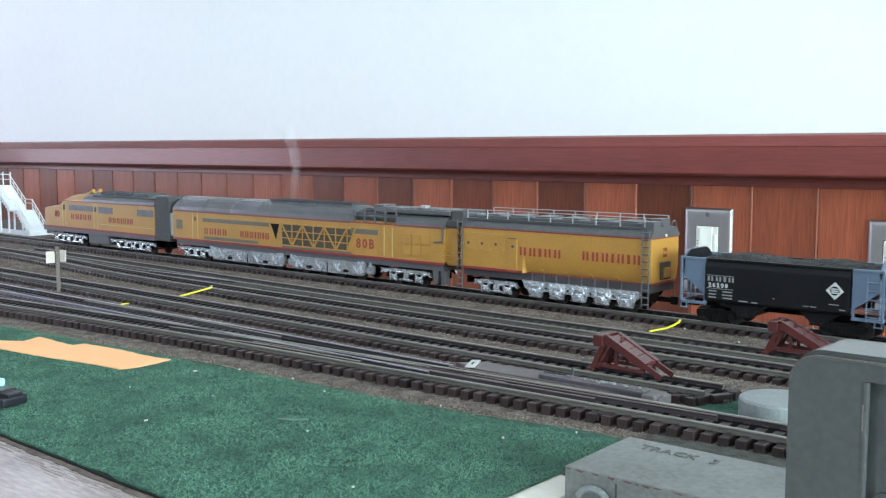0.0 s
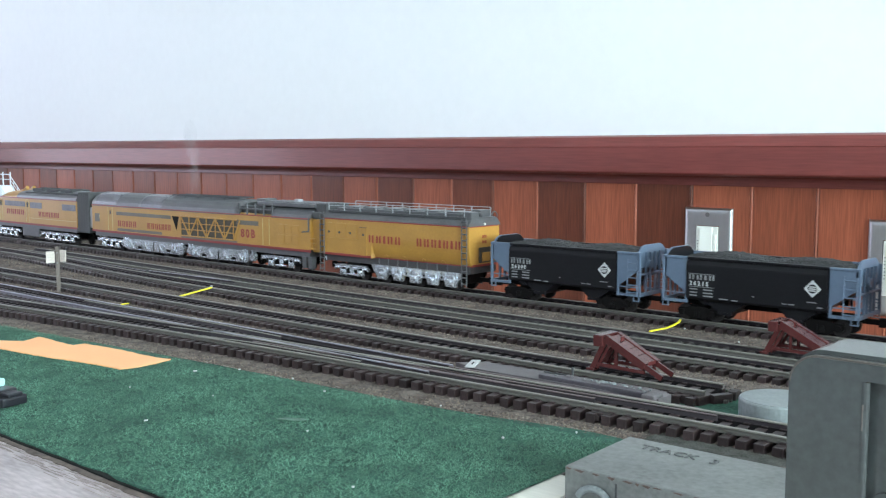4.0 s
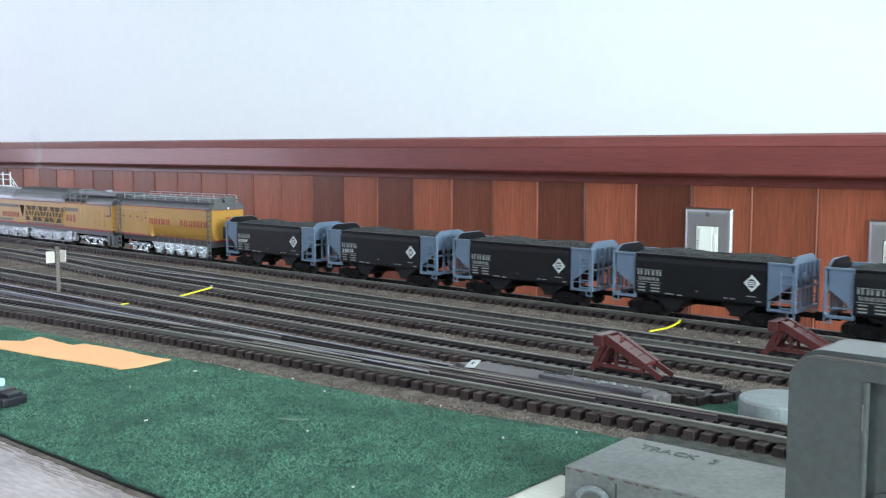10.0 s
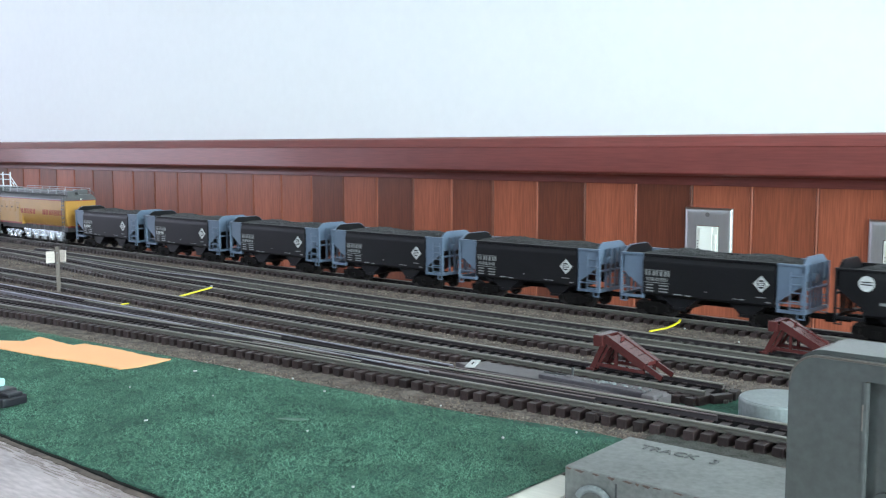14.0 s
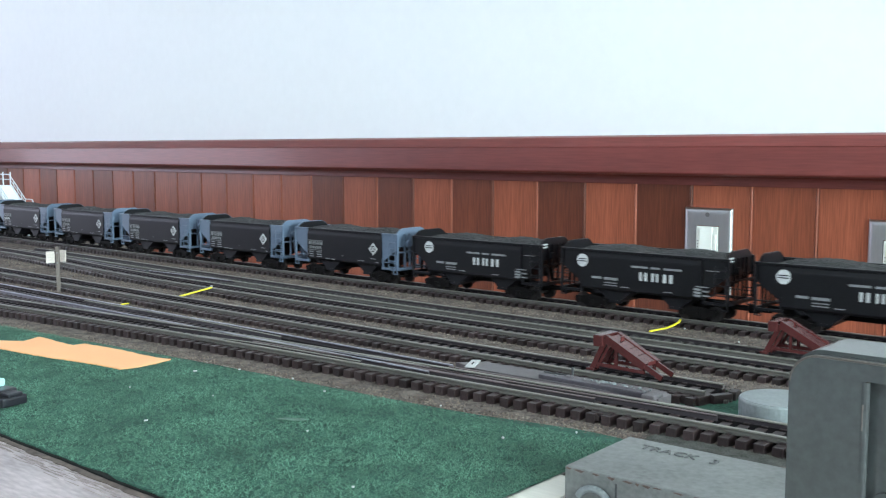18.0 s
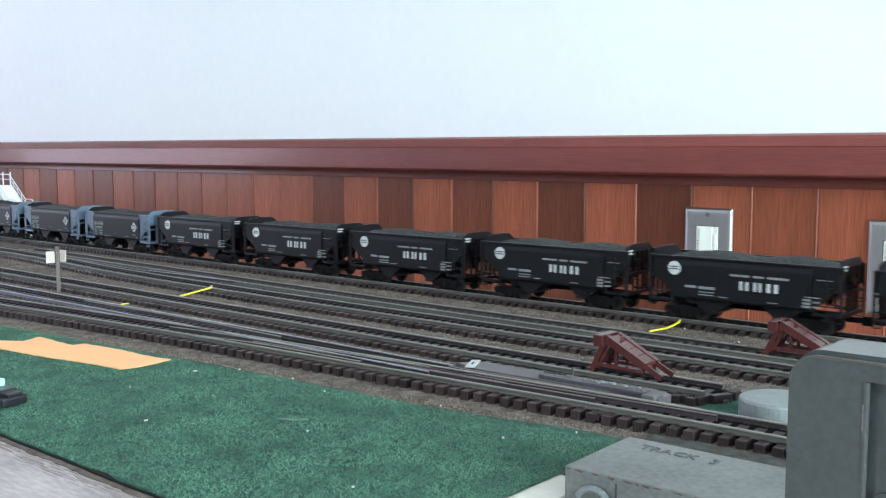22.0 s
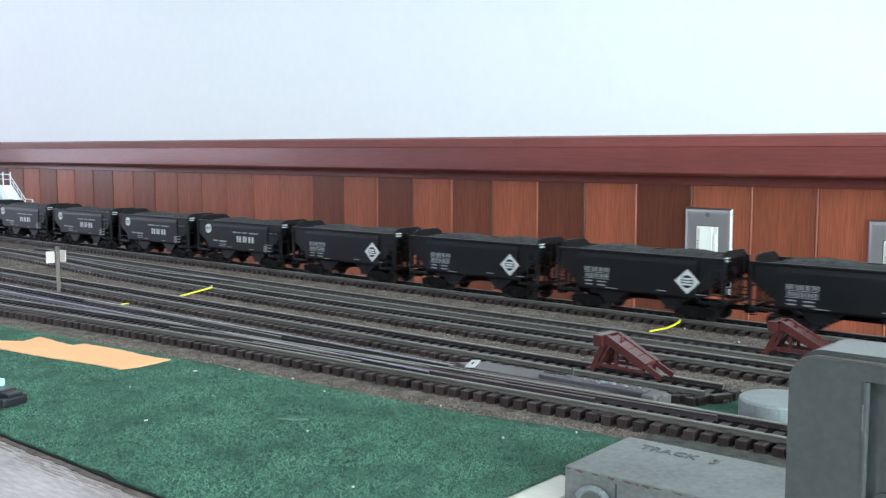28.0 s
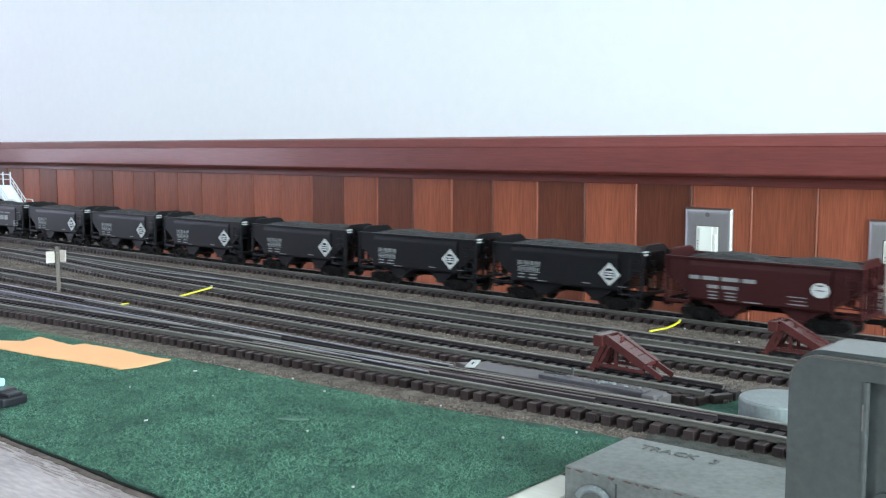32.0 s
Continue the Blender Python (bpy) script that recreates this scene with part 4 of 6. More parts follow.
    def strip(p, q, w=0.0011):
        d = Vector((q[0] - p[0], q[1] - p[1])).normalized()
        n = Vector((-d.y, d.x)) * w / 2
        prism(bm, [(p[0] + n.x, p[1] + n.y), (q[0] + n.x, q[1] + n.y), (q[0] - n.x, q[1] - n.y), (p[0] - n.x, p[1] - n.y)], "y", y - 0.0008, y)
    strip((a, z1), (a + 0.083, z1)), strip((a, z0), (b, z0)), strip((a, 0.0290), (b + 0.002, 0.0290), 0.0007), strip((a, 0.0348), (b + 0.004, 0.0348), 0.0007)
    for k in range(7):
        x = a + k * 0.0131
        strip((x, z0), (x, z1), 0.0008)
    for k in range(3):
        x = a + k * 0.0262
        strip((x, z1), (x + 0.0131, z0), 0.0013), strip((x + 0.0131, z0), (x + 0.0262, z1), 0.0013)
    strip((0.2440, z1), (0.2352, z0), 0.0012)
    part("lattice", bm, "yellow", car, "yellow truss bars")
    side_lines(car, y, [(0.1565, 0.2395, 0.0208, 0.0226)], "grey_band", "lower_grille")
    for q in (0.0308, 0.0386):
        side_lines(car, y, [(q, q + 0.0009, 0.0212, 0.0445)], "cream", "door_edge")
    side_lines(car, y - 0.0001, [(0.0345, 0.0362, 0.0375, 0.0412)], "walk_dark", "door_latch")
    side_lines(car, y, [(0.0060, 0.0150, 0.0290, 0.0375)], "grey_band", "louvre")
    side_lines(car, y, [(0.2745, 0.2752, 0.0215, 0.0440), (0.2830, 0.2837, 0.0215, 0.0440)], "cream", "panel_seam")
    for px in range(3):
        for pz in range(2):
            bm = bmesh.new()
            x0, zz = 0.2948 + px * 0.0090, 0.0240 + pz * 0.0086
            box(bm, x0, x0 + 0.0080, y - 0.0004, y, zz, zz + 0.0076, 0.0003)
            part("access_panel", bm, "yellow", car)
    painted(car, "painted_name", word_bars(0.0490, 0.0813, 0.0262, 0.0318, [1, 1, 0.4, 1, 1]), y, "red_print")
    painted(car, "painted_name", word_bars(0.1010, 0.1395, 0.0262, 0.0318, [1, 1, 1, 0.4, 1, 0.4, 1]), y, "red_print")
    num = new("number", lettering("80B", 0.0100, "red_print", "number", 0.03, 1.38))
    num.parent, num.matrix_local = car, pose(0.2448, -0.0179, 0.0266, 90)
    bm = bmesh.new()
    rod(bm, (L - 0.001, -0.0190, 0.0475), (L - 0.001, -0.0190, 0.0360), 0.0006, 6)
    rod(bm, (L - 0.001, -0.0190, 0.0360), (L - 0.0090, -0.0190, 0.0352), 0.0006, 6)
    part("drain_pipe", bm, "harbor", car)
    bm = bmesh.new()
    for k in range(3):
        box(bm, L - 0.002, L + 0.006, -0.0182, -0.0170, 0.0215 + k * 0.0040, 0.0225 + k * 0.0040)
    part("step_ladder", bm, "yellow", car)
    bm = bmesh.new()
    box(bm, 0.003, L - 0.003, -0.0160, 0.0160, 0.0145, 0.0200)
    part("underframe", bm, "harbor", car)
    silver_truck(car, 0.0045, 0.0535, 2)
    silver_truck(car, 0.0580, 0.1550, 4, 0.0040, 0.0150, style="plate")
    silver_truck(car, 0.1650, 0.2520, 4, 0.0040, 0.0150, style="plate")
    silver_truck(car, 0.2680, 0.3200, 2)
    for xx in (0.0560, 0.1545, 0.1660, 0.2580):
        bm = bmesh.new()
        rod(bm, (xx, -0.0170, 0.0095), (xx, -0.0130, 0.0095), 0.0034, 14)
        box(bm, xx - 0.0015, xx + 0.0015, -0.0162, -0.0130, 0.0060, 0.0155)
        part("span_bracket", bm, "silver", car)
    bm = bmesh.new()
    for xx in (0.3225, 0.3300):
        prism(bm, [(xx, 0.0150), (xx + 0.0055, 0.0150), (xx + 0.0042, 0.0050), (xx + 0.0010, 0.0050)], "y", -0.0165, -0.0120)
    part("air_tank", bm, "harbor", car)
    coupler(car, 0.0, -1), coupler(car, L + 0.012, 1)
    return car


def tender():
    car = thing("fuel_tender", "yellow fuel tender with grey roof walkway and silver underframe", "tender", (-0.447, 0.555, 0.0045))
    L = 0.1500
    def sec(tuck):
        return section(0.0181, 0.0190, 0.0478, 0.0495, 4, tuck, 0.0350)
    bm = bmesh.new()
    loft(bm, [(0.0, sec(0.0002)), (0.0540, sec(0.0002)), (0.0556, sec(0.0052)), (L - 0.002, sec(0.0052)), (L, [(p * 0.96, q) for p, q in sec(0.0052)])])
    part("tank", bm, "yellow", car)
    bm = bmesh.new()
    prof = [(-0.0183, 0.0478), (-0.0180, 0.0490), (-0.0150, 0.0525), (-0.0120, 0.0540), (0.0120, 0.0540), (0.0150, 0.0525), (0.0180, 0.0490), (0.0183, 0.0478)]
    prism(bm, prof, "x", 0.0005, L + 0.0004)
    part("roof", bm, "harbor", car, "grey roof")
    for s in (-1, 1):
        bm = bmesh.new()
        box(bm, 0.004, L - 0.004, s * 0.0135, s * 0.0158, 0.0528, 0.0542)
        part("walkway", bm, "walk_dark", car)
        railing(car, (0.004, L - 0.006), 0.0535, 0.0602, s * 0.0148, 9)
    bm = bmesh.new()
    box(bm, 0.008, L - 0.010, -0.0100, 0.0100, 0.0535, 0.0562, 0.0008)
    part("hatch_deck", bm, "harbor", car)
    for k in range(6):
        bm = bmesh.new()
        x = 0.014 + k * 0.0215
        box(bm, x, x + 0.013, -0.0080, 0.0080, 0.0555, 0.0574, 0.0006)
        part("roof_hatch", bm, "harbor", car)
    bm = bmesh.new()
    box(bm, L - 0.008, L + 0.0003, -0.0150, -0.0060, 0.0520, 0.0580, 0.0006)
    box(bm, L - 0.010, L - 0.002, -0.0020, 0.0100, 0.0530, 0.0590, 0.0008)
    part("tail_box", bm, "harbor", car)
    for yy in (-0.0050, 0.0130):
        bm = bmesh.new()
        for i in range(6):
            a0, a1 = math.pi * i / 6, math.pi * (i + 1) / 6
            rod(bm, (L - 0.001, yy - 0.0035 * math.cos(a0), 0.0530 + 0.0045 * math.sin(a0)), (L - 0.001, yy - 0.0035 * math.cos(a1), 0.0530 + 0.0045 * math.sin(a1)), 0.0004, 6)
        part("grab_loop", bm, "harbor", car)
    y = -0.0183
    side_lines(car, y + 0.0002, [(0.0, L - 0.0005, 0.0472, 0.0481)], "red_stripe", "upper_stripe", "red stripe")
    side_lines(car, y + 0.0002, [(0.0, 0.0540, 0.0190, 0.0208)], "red_stripe", "lower_stripe", "red stripe")
    bm = bmesh.new()
    box(bm, 0.0550, L - 0.001, -0.0148, -0.0128, 0.0184, 0.0199)
    part("lower_stripe", bm, "red_stripe", car, "red stripe")
    for hw, za, zb in ((0.0165, 0.0472, 0.0481), (0.0140, 0.0190, 0.0205)):
        bm = bmesh.new()
        box(bm, L - 0.0002, L + 0.0003, -hw, hw, za, zb)
        part("end_stripe", bm, "red_stripe", car)
    for k in range(3):
        bm = bmesh.new()
        x = 0.0040 + k * 0.0120
        box(bm, x, x + 0.0108, y - 0.0001, y + 0.0004, 0.0325, 0.0445, 0.0003)
        panel = part("side_panel", bm, "yellow", car)
        bm = bmesh.new()
        rod(bm, (x + 0.0035, y - 0.0004, 0.0372), (x + 0.0035, y, 0.0372), 0.0010, 10)
        part("port", bm, "walk_dark", panel)
    bm = bmesh.new()
    box(bm, 0.0425, 0.0495, y - 0.0003, y + 0.0004, 0.0205, 0.0420, 0.0003)
    door = part("side_door", bm, "yellow", car)
    bm = bmesh.new()
    rod(bm, (0.0462, y - 0.0006, 0.0368), (0.0462, y, 0.0368), 0.0010, 10)
    box(bm, 0.0425, 0.0495, y - 0.0008, y, 0.0420, 0.0424)
    part("port", bm, "walk_dark", door)
    painted(car, "painted_name", word_bars(0.0517, 0.0848, 0.0312, 0.0368, [1, 1, 0.4, 1, 1]), y + 0.0002, "red_print")
    painted(car, "painted_name", word_bars(0.1012, 0.1432, 0.0314, 0.0372, [1, 1, 1, 0.4, 1, 0.4, 1]), y + 0.0002, "red_print")
    for k in range(4):
        bm = bmesh.new()
        x = 0.0690 + k * 0.0190
        for i in range(5):
            a0, a1 = math.pi * i / 5, math.pi * (i + 1) / 5
            rod(bm, (x - 0.0018 * math.cos(a0), -0.0168, 0.0208 + 0.0016 * math.sin(a0)), (x - 0.0018 * math.cos(a1), -0.0168, 0.0208 + 0.0016 * math.sin(a1)), 0.0003, 6)
        part("handhold", bm, "yellow", car)
    for x in (-0.0020, L - 0.0050):
        bm = bmesh.new()
        for d in (0.0, 0.0046):
            rod(bm, (x + d, -0.0192, 0.0055), (x + d, -0.0192, 0.0530), 0.0004, 6)
        for k in range(11):
            z = 0.0070 + k * 0.0044
            box(bm, x, x + 0.0046, -0.0200, -0.0186, z, z + 0.0008)
        part("ladder", bm, "harbor", car)
    # rear end wall
    bm = bmesh.new()
    box(bm, L - 0.001, L + 0.0006, -0.0060, 0.0070, 0.0215, 0.0325, 0.0003)
    hatch = part("rear_hatch", bm, "lattice_dark", car)
    bm = bmesh.new()
    box(bm, L + 0.0005, L + 0.0012, -0.0030, 0.0056, 0.0225, 0.0290, 0.0003)
    part("hatch_light", bm, "yellow", hatch)
    for zz in (0.0412, 0.0374):
        for yy in (-0.0022, 0.0006):
            bm = bmesh.new()
            box(bm, L - 0.0002, L + 0.0003, yy, yy + 0.0016, zz - 0.0020, zz)
            part("painted_number", bm, "red_print", car)
    bm = bmesh.new()
    rod(bm, (L - 0.001, 0, 0.0490), (L + 0.0010, 0, 0.0490), 0.0009, 12)
    part("tail_lamp", bm, "lamp_glass", car)
    bm = bmesh.new()
    box(bm, 0.001, L - 0.001, -0.0150, 0.0150, 0.0140, 0.0192)
    part("underframe", bm, "under_grey", car)
    for k in range(8):
        bm = bmesh.new()
        rod(bm, (0.0600 + k * 0.0098, -0.0153, 0.0130), (0.0600 + k * 0.0098, -0.0153, 0.0196), 0.0004, 6)
        part("drain_pipe", bm, "harbor", car)
    silver_truck(car, 0.0097, 0.0484, 2, 0.0020, 0.0120)
    bm = bmesh.new()
    box(bm, 0.0560, 0.1400, -0.0120, 0.0120, 0.0060, 0.0150)
    bed = part("pedestal_bed", bm, "black_part", car)
    for s in (-1, 1):
        bm = bmesh.new()
        yy = s * 0.0150
        out = [(0.0520, 0.0145), (0.1415, 0.0145), (0.1415, 0.0105)]
        for k in range(5):
            c = 0.1320 - k * 0.0172
            out += [(c + 0.0064, 0.0078), (c + 0.0046, 0.0036), (c - 0.0046, 0.0036), (c - 0.0064, 0.0078)]
        out += [(0.0545, 0.0095)]
        prism(bm, out, "y", yy - 0.0009, yy + 0.0009)
        part("pedestal_frame", bm, "silver", bed)
        for k in range(5):
            bm = bmesh.new()
            c = 0.1320 - k * 0.0172
            box(bm, c - 0.0023, c + 0.0023, min(yy, yy + s * 0.0020), max(yy, yy + s * 0.0020), 0.0042, 0.0092, 0.0006)
            rod(bm, (c - 0.0045, yy + s * 0.0014, 0.0112), (c + 0.0045, yy + s * 0.0014, 0.0112), 0.0005, 6)
            box(bm, c - 0.0012, c + 0.0012, min(yy, yy + s * 0.0024), max(yy, yy + s * 0.0024), 0.0100, 0.0122, 0.0003)
            rod(bm, (c, yy, 0.0066), (c, yy + s * 0.0030, 0.0066), 0.0018, 10)
            for d in (-0.0052, 0.0052):
                rod(bm, (c + d, yy + s * 0.0014, 0.0085), (c + d, yy + s * 0.0014, 0.0132), 0.0008, 8)
            for i in range(6):
                a0, a1 = math.pi * (0.05 + 0.12 * i), math.pi * (0.05 + 0.12 * (i + 1))
                rod(bm, (c + 0.0042 * math.cos(a0), yy + s * 0.0020, 0.0088 + 0.0042 * math.sin(a0)), (c + 0.0042 * math.cos(a1), yy + s * 0.0020, 0.0088 + 0.0042 * math.sin(a1)), 0.0005, 6)
            part("axle_box", bm, "silver", bed)
    for k in range(4):
        for s in (-1, 1):
            bm = bmesh.new()
            rod(bm, (0.1234 - k * 0.0172, s * 0.0155, 0.0100), (0.1234 - k * 0.0172, s * 0.01605, 0.0100), 0.0007, 8)
            part("bolt_hole", bm, "black_part", bed)
    for k in range(5):
        wheelset(bed, 0.1320 - k * 0.0172, 0.0056)
    coupler(car, 0.0, -1), coupler(car, L, 1)
    return car


TRAIN = [cab_unit(), turbine_unit(), tender()]
PITCH_CAR, FIRST = 0.1312, -0.2771


def run_of_cars(first, index, count):
    first.matrix_world = pose(FIRST + PITCH_CAR * index, 0.555, 0.0045)
    TRAIN.append(first)
    for i in range(1, count):
        TRAIN.append(copy_thing(first, pose(FIRST + PITCH_CAR * (index + i), 0.555, 0.0045)))


run_of_cars(hopper_car("black model coal hopper car with light blue ends and number", "black_car", "blue_car", lambda car: marks_blue(car, "26200")), 0, 1)
run_of_cars(hopper_car("black model coal hopper car with light blue ends", "black_car", "blue_car", lambda car: marks_blue(car, "26215")), 1, 1)
run_of_cars(hopper_car("black model coal hopper car with light blue ends", "black_car", "blue_car", marks_blue), 2, 4)
run_of_cars(hopper_car("all-black model coal hopper car with white round emblem", "black_car", "black_car", marks_roundel), 6, 6)
run_of_cars(hopper_car("black model coal hopper car with large white diamond", "black_car", "black_car", marks_black), 12, 6)
run_of_cars(hopper_car("oxide-red model coal hopper car with white round emblem", "oxide", "oxide", marks_red), 18, 1)


# ---- on the wall ----
def switch_plate(x, ztop, label):
    y = WALL_Y - 0.0142
    t = thing("light_switch", label, "light switch", (x, y, ztop - 0.1143), group="light switches")
    w, h = 0.0680, 0.1143
    bm = bmesh.new()
    # steel plate with a softly rolled rim and a cut-out
    ow, oh = 0.0325, 0.067
    cx, cz = w / 2, h / 2
    def ring(m):
        return [(m, m), (w - m, m), (w - m, h - m), (m, h - m)]
    i = [(cx - ow / 2, cz - oh / 2), (cx + ow / 2, cz - oh / 2), (cx + ow / 2, cz + oh / 2), (cx - ow / 2, cz + oh / 2)]
    R = [[bm.verts.new((u, yy, v)) for u, v in loop] for loop, yy in ((ring(0), 0.0), (ring(0), -0.0012), (ring(0.0008), -0.0026), (ring(0.0024), -0.0040), (ring(0.0048), -0.0048), (ring(0.0072), -0.0050), (i, -0.0050), (i, -0.001))]
    for p, q in zip(R, R[1:]):
        for k in range(4):
            bm.faces.new((p[k], p[(k + 1) % 4], q[(k + 1) % 4], q[k]))
    part("plate", bm, "steel_plate", t, "brushed steel plate")
    bm = bmesh.new()
    box(bm, cx - ow / 2 + 0.0009, cx + ow / 2 - 0.0009, -0.0058, -0.001, cz - oh / 2 + 0.0009, cz + oh / 2 - 0.0009, 0.0008)
    body = part("dimmer_body", bm, "switch_white", t, "white dimmer")
    bm = bmesh.new()
    box(bm, cx - ow / 2 + 0.0062, cx + ow / 2 - 0.0082, -0.0080, -0.005, cz - oh / 2 + 0.004, cz + oh / 2 - 0.002, 0.0008)
    part("paddle", bm, "switch_white", body)
    bm = bmesh.new()
    for k in range(7):
        rod(bm, (cx - ow / 2 + 0.0036, -0.0063, cz - 0.012 + k * 0.0042), (cx - ow / 2 + 0.0036, -0.0055, cz - 0.012 + k * 0.0042), 0.0007, 8)
    part("indicator", bm, "walk_dark", body)
    bm = bmesh.new()
    box(bm, cx + ow / 2 - 0.0062, cx + ow / 2 - 0.0030, -0.0075, -0.005, cz - 0.012, cz + 0.022, 0.0005)
    part("slider", bm, "switch_white", body)
    for v in (h - 0.0088, 0.0088):
        bm = bmesh.new()
        rod(bm, (cx, -0.0060, v), (cx, -0.004, v), 0.0030, 14)
        part("screw", bm, "screw_grey", t)


M["screw_grey"] = material("grey_screw", (0.22, 0.22, 0.22), 0.4, 0.8)
switch_plate(-0.6277, 0.0299, "white dimmer switch in a brushed steel wall plate")
switch_plate(-0.3885, 0.0237, "white dimmer switch in a brushed steel wall plate, set lower")


# ---- trackwork ----
track("main", "straight main line track with brown ties on ballast", -4.2, 3.4, -1.30, -0.10)
track("siding_far", "siding track ending at a maroon bumper", -1.0, -0.06, -0.96, -0.10, dusty=True)
track("siding_mid", "siding track with dark ties", -1.5, -0.06, -1.15, -0.10)
track("stub", "stub track ending at a maroon bumper", -1.5, -0.186, -1.0, -0.186)
track("ladder", "track with shiny rails leading into a turnout", -1.5, -0.30, -0.95, -0.46, rails="rail_shiny")
track("front", "gently curved track beside the green mat", -1.3, 0.15, -0.80, -0.05)


def loose_rail(name, pts, mat, parent, top=0.0044):
    bm = bmesh.new()
    prof = [(-0.0006, 0.0020), (0.0006, 0.0020), (0.0003, 0.0036), (0.0005, top - 0.0004), (0.0005, top), (-0.0005, top), (-0.0005, top - 0.0004), (-0.0003, 0.0036)]
    n = 24
    xs = [pts[0][0] + (pts[-1][0] - pts[0][0]) * i / n for i in range(n + 1)]
    loft(bm, [(x, [(smooth_path(pts, x) + u, v) for u, v in prof]) for x in xs])
    ob = part(name, bm, mat, parent)
    ob.data.materials.append(M["rail_gauge"])
    for f in ob.data.polygons:
        f.material_index = 0 if f.center.z > top - 0.0005 else 1


def turnouts():
    t = thing("turnout", "turnout with closure rails and reddish-brown guard rails", "turnout", kind="structure")
    loose_rail("point_rail", [(-0.44, 0.3365), (-0.36, 0.3412), (-0.28, 0.3455)], "rail_shiny", t)
    loose_rail("point_rail", [(-0.42, 0.3310), (-0.34, 0.3382), (-0.26, 0.3430)], "rail_brown", t)
    loose_rail("guard_rail", [(-0.33, 0.3425), (-0.24, 0.3480), (-0.165, 0.3530)], "rail_brown", t)
    loose_rail("guard_rail", [(-0.33, 0.3372), (-0.25, 0.3425), (-0.215, 0.3448)], "rail_brown", t)
    loose_rail("closure_rail", [(-0.30, 0.3520), (-0.22, 0.3555), (-0.175, 0.3580)], "rail_brown", t)
    for pts in ([(-0.6225, 0.3480), (-0.4979, 0.3510), (-0.4190, 0.3493)],
                [(-0.4925, 0.3277), (-0.4473, 0.3338), (-0.3775, 0.3379)],
                [(-0.4560, 0.3215), (-0.4160, 0.3285), (-0.3393, 0.3328)],
                [(-0.4083, 0.3414), (-0.3666, 0.3435), (-0.3061, 0.3449)]):
        loose_rail("closure_rail", pts, "rail_top", t)
    t = thing("turnout", "turnout joining two siding tracks with a bright rail", "turnout", kind="structure")
    loose_rail("closure_rail", [(-0.7374, 0.4720), (-0.68, 0.4755), (-0.60, 0.4775)], "rail_bright", t)
    loose_rail("closure_rail", [(-0.95, 0.4830), (-0.84, 0.4760), (-0.7374, 0.4690)], "rail_shiny", t)
    bm = bmesh.new()
    box(bm, -0.7450, -0.7370, 0.4690, 0.4760, 0.0015, 0.0042, 0.0003)
    part("throw_bar", bm, "walk_dark", t)


M["rail_brown"] = material("rusty_brown_rail", (0.150, 0.112, 0.114), 0.5, 0.2, vary=0.25, scale=60, fine=500)
turnouts()


def switch_machine():
    t = thing("switch_machine", "flat grey turnout motor housing beside the rails", "switch machine", (0, 0, 0))
    bm = bmesh.new()
    prism(bm, [(-0.3060, 0.3640), (-0.2900, 0.3595), (-0.1960, 0.3635), (-0.1960, 0.3745), (-0.2060, 0.3790), (-0.2960, 0.3745)], "z", GROUND, 0.0034)
    part("base_plate", bm, "machine_grey", t)
    bm = bmesh.new()
    box(bm, -0.2560, -0.2030, 0.3625, 0.3672, 0.0030, 0.0052, 0.0004)
    part("slide_cover", bm, "slide_grey", t)
    bm = bmesh.new()
    box(bm, -0.2030, -0.1968, 0.3610, 0.3690, 0.0, 0.0048, 0.0006)
    part("terminal_block", bm, "machine_grey", t)
    bm = bmesh.new()
    rnd = random.Random(8)
    for k in range(7):
        x = -0.246 + k * 0.0065
        box(bm, x, x + rnd.uniform(0.002, 0.005), 0.3685, 0.3720, 0.0032, 0.0032 + rnd.uniform(0.0006, 0.0018), 0.0002)
    part("linkage", bm, "machine_grey", t)
    bm = bmesh.new()
    for k in range(16):
        x = -0.2380 + k * 0.0022
        box(bm, x, x + rnd.uniform(0.0006, 0.0016), 0.3685 + rnd.uniform(0, 0.003), 0.3705 + rnd.uniform(0, 0.003), 0.0034, 0.0040 + rnd.uniform(0, 0.0012))
    tagged(part("contact", bm, "drum_grey", t, "small pale metal contacts"), kind="stuff")
    bm = bmesh.new()
    rod(bm, (-0.2440, 0.3722, 0.0032), (-0.2440, 0.3722, 0.0085), 0.0006, 8)
    part("pin", bm, "walk_dark", t)
    bm = bmesh.new()
    rod(bm, (-0.2600, 0.3728, 0.0040), (-0.2440, 0.3728, 0.0044), 0.0004, 6)
    part("wire", bm, "walk_dark", t)
    bm = bmesh.new()
    for k in range(3):
        rod(bm, (-0.2480 + k * 0.022, 0.3650, 0.0048), (-0.2480 + k * 0.022, 0.3650, 0.0058), 0.0008, 8)
    tagged(part("screw", bm, "screw_grey", t), kind="stuff")


M["slide_grey"] = material("purplish_grey_plastic", (0.062, 0.054, 0.064), 0.45, vary=0.35, scale=120, fine=700)
M["black_grey"] = material("black_plastic", (0.012, 0.012, 0.017), 0.4, vary=0.15)
M["drum_grey"] = material("light_grey_paint", (0.21, 0.235, 0.24), 0.45, vary=0.22, scale=60, fine=700)
M["machine_grey"] = material("grey_plastic", (0.112, 0.098, 0.104), 0.5, vary=0.3, scale=120, fine=900)
switch_machine()


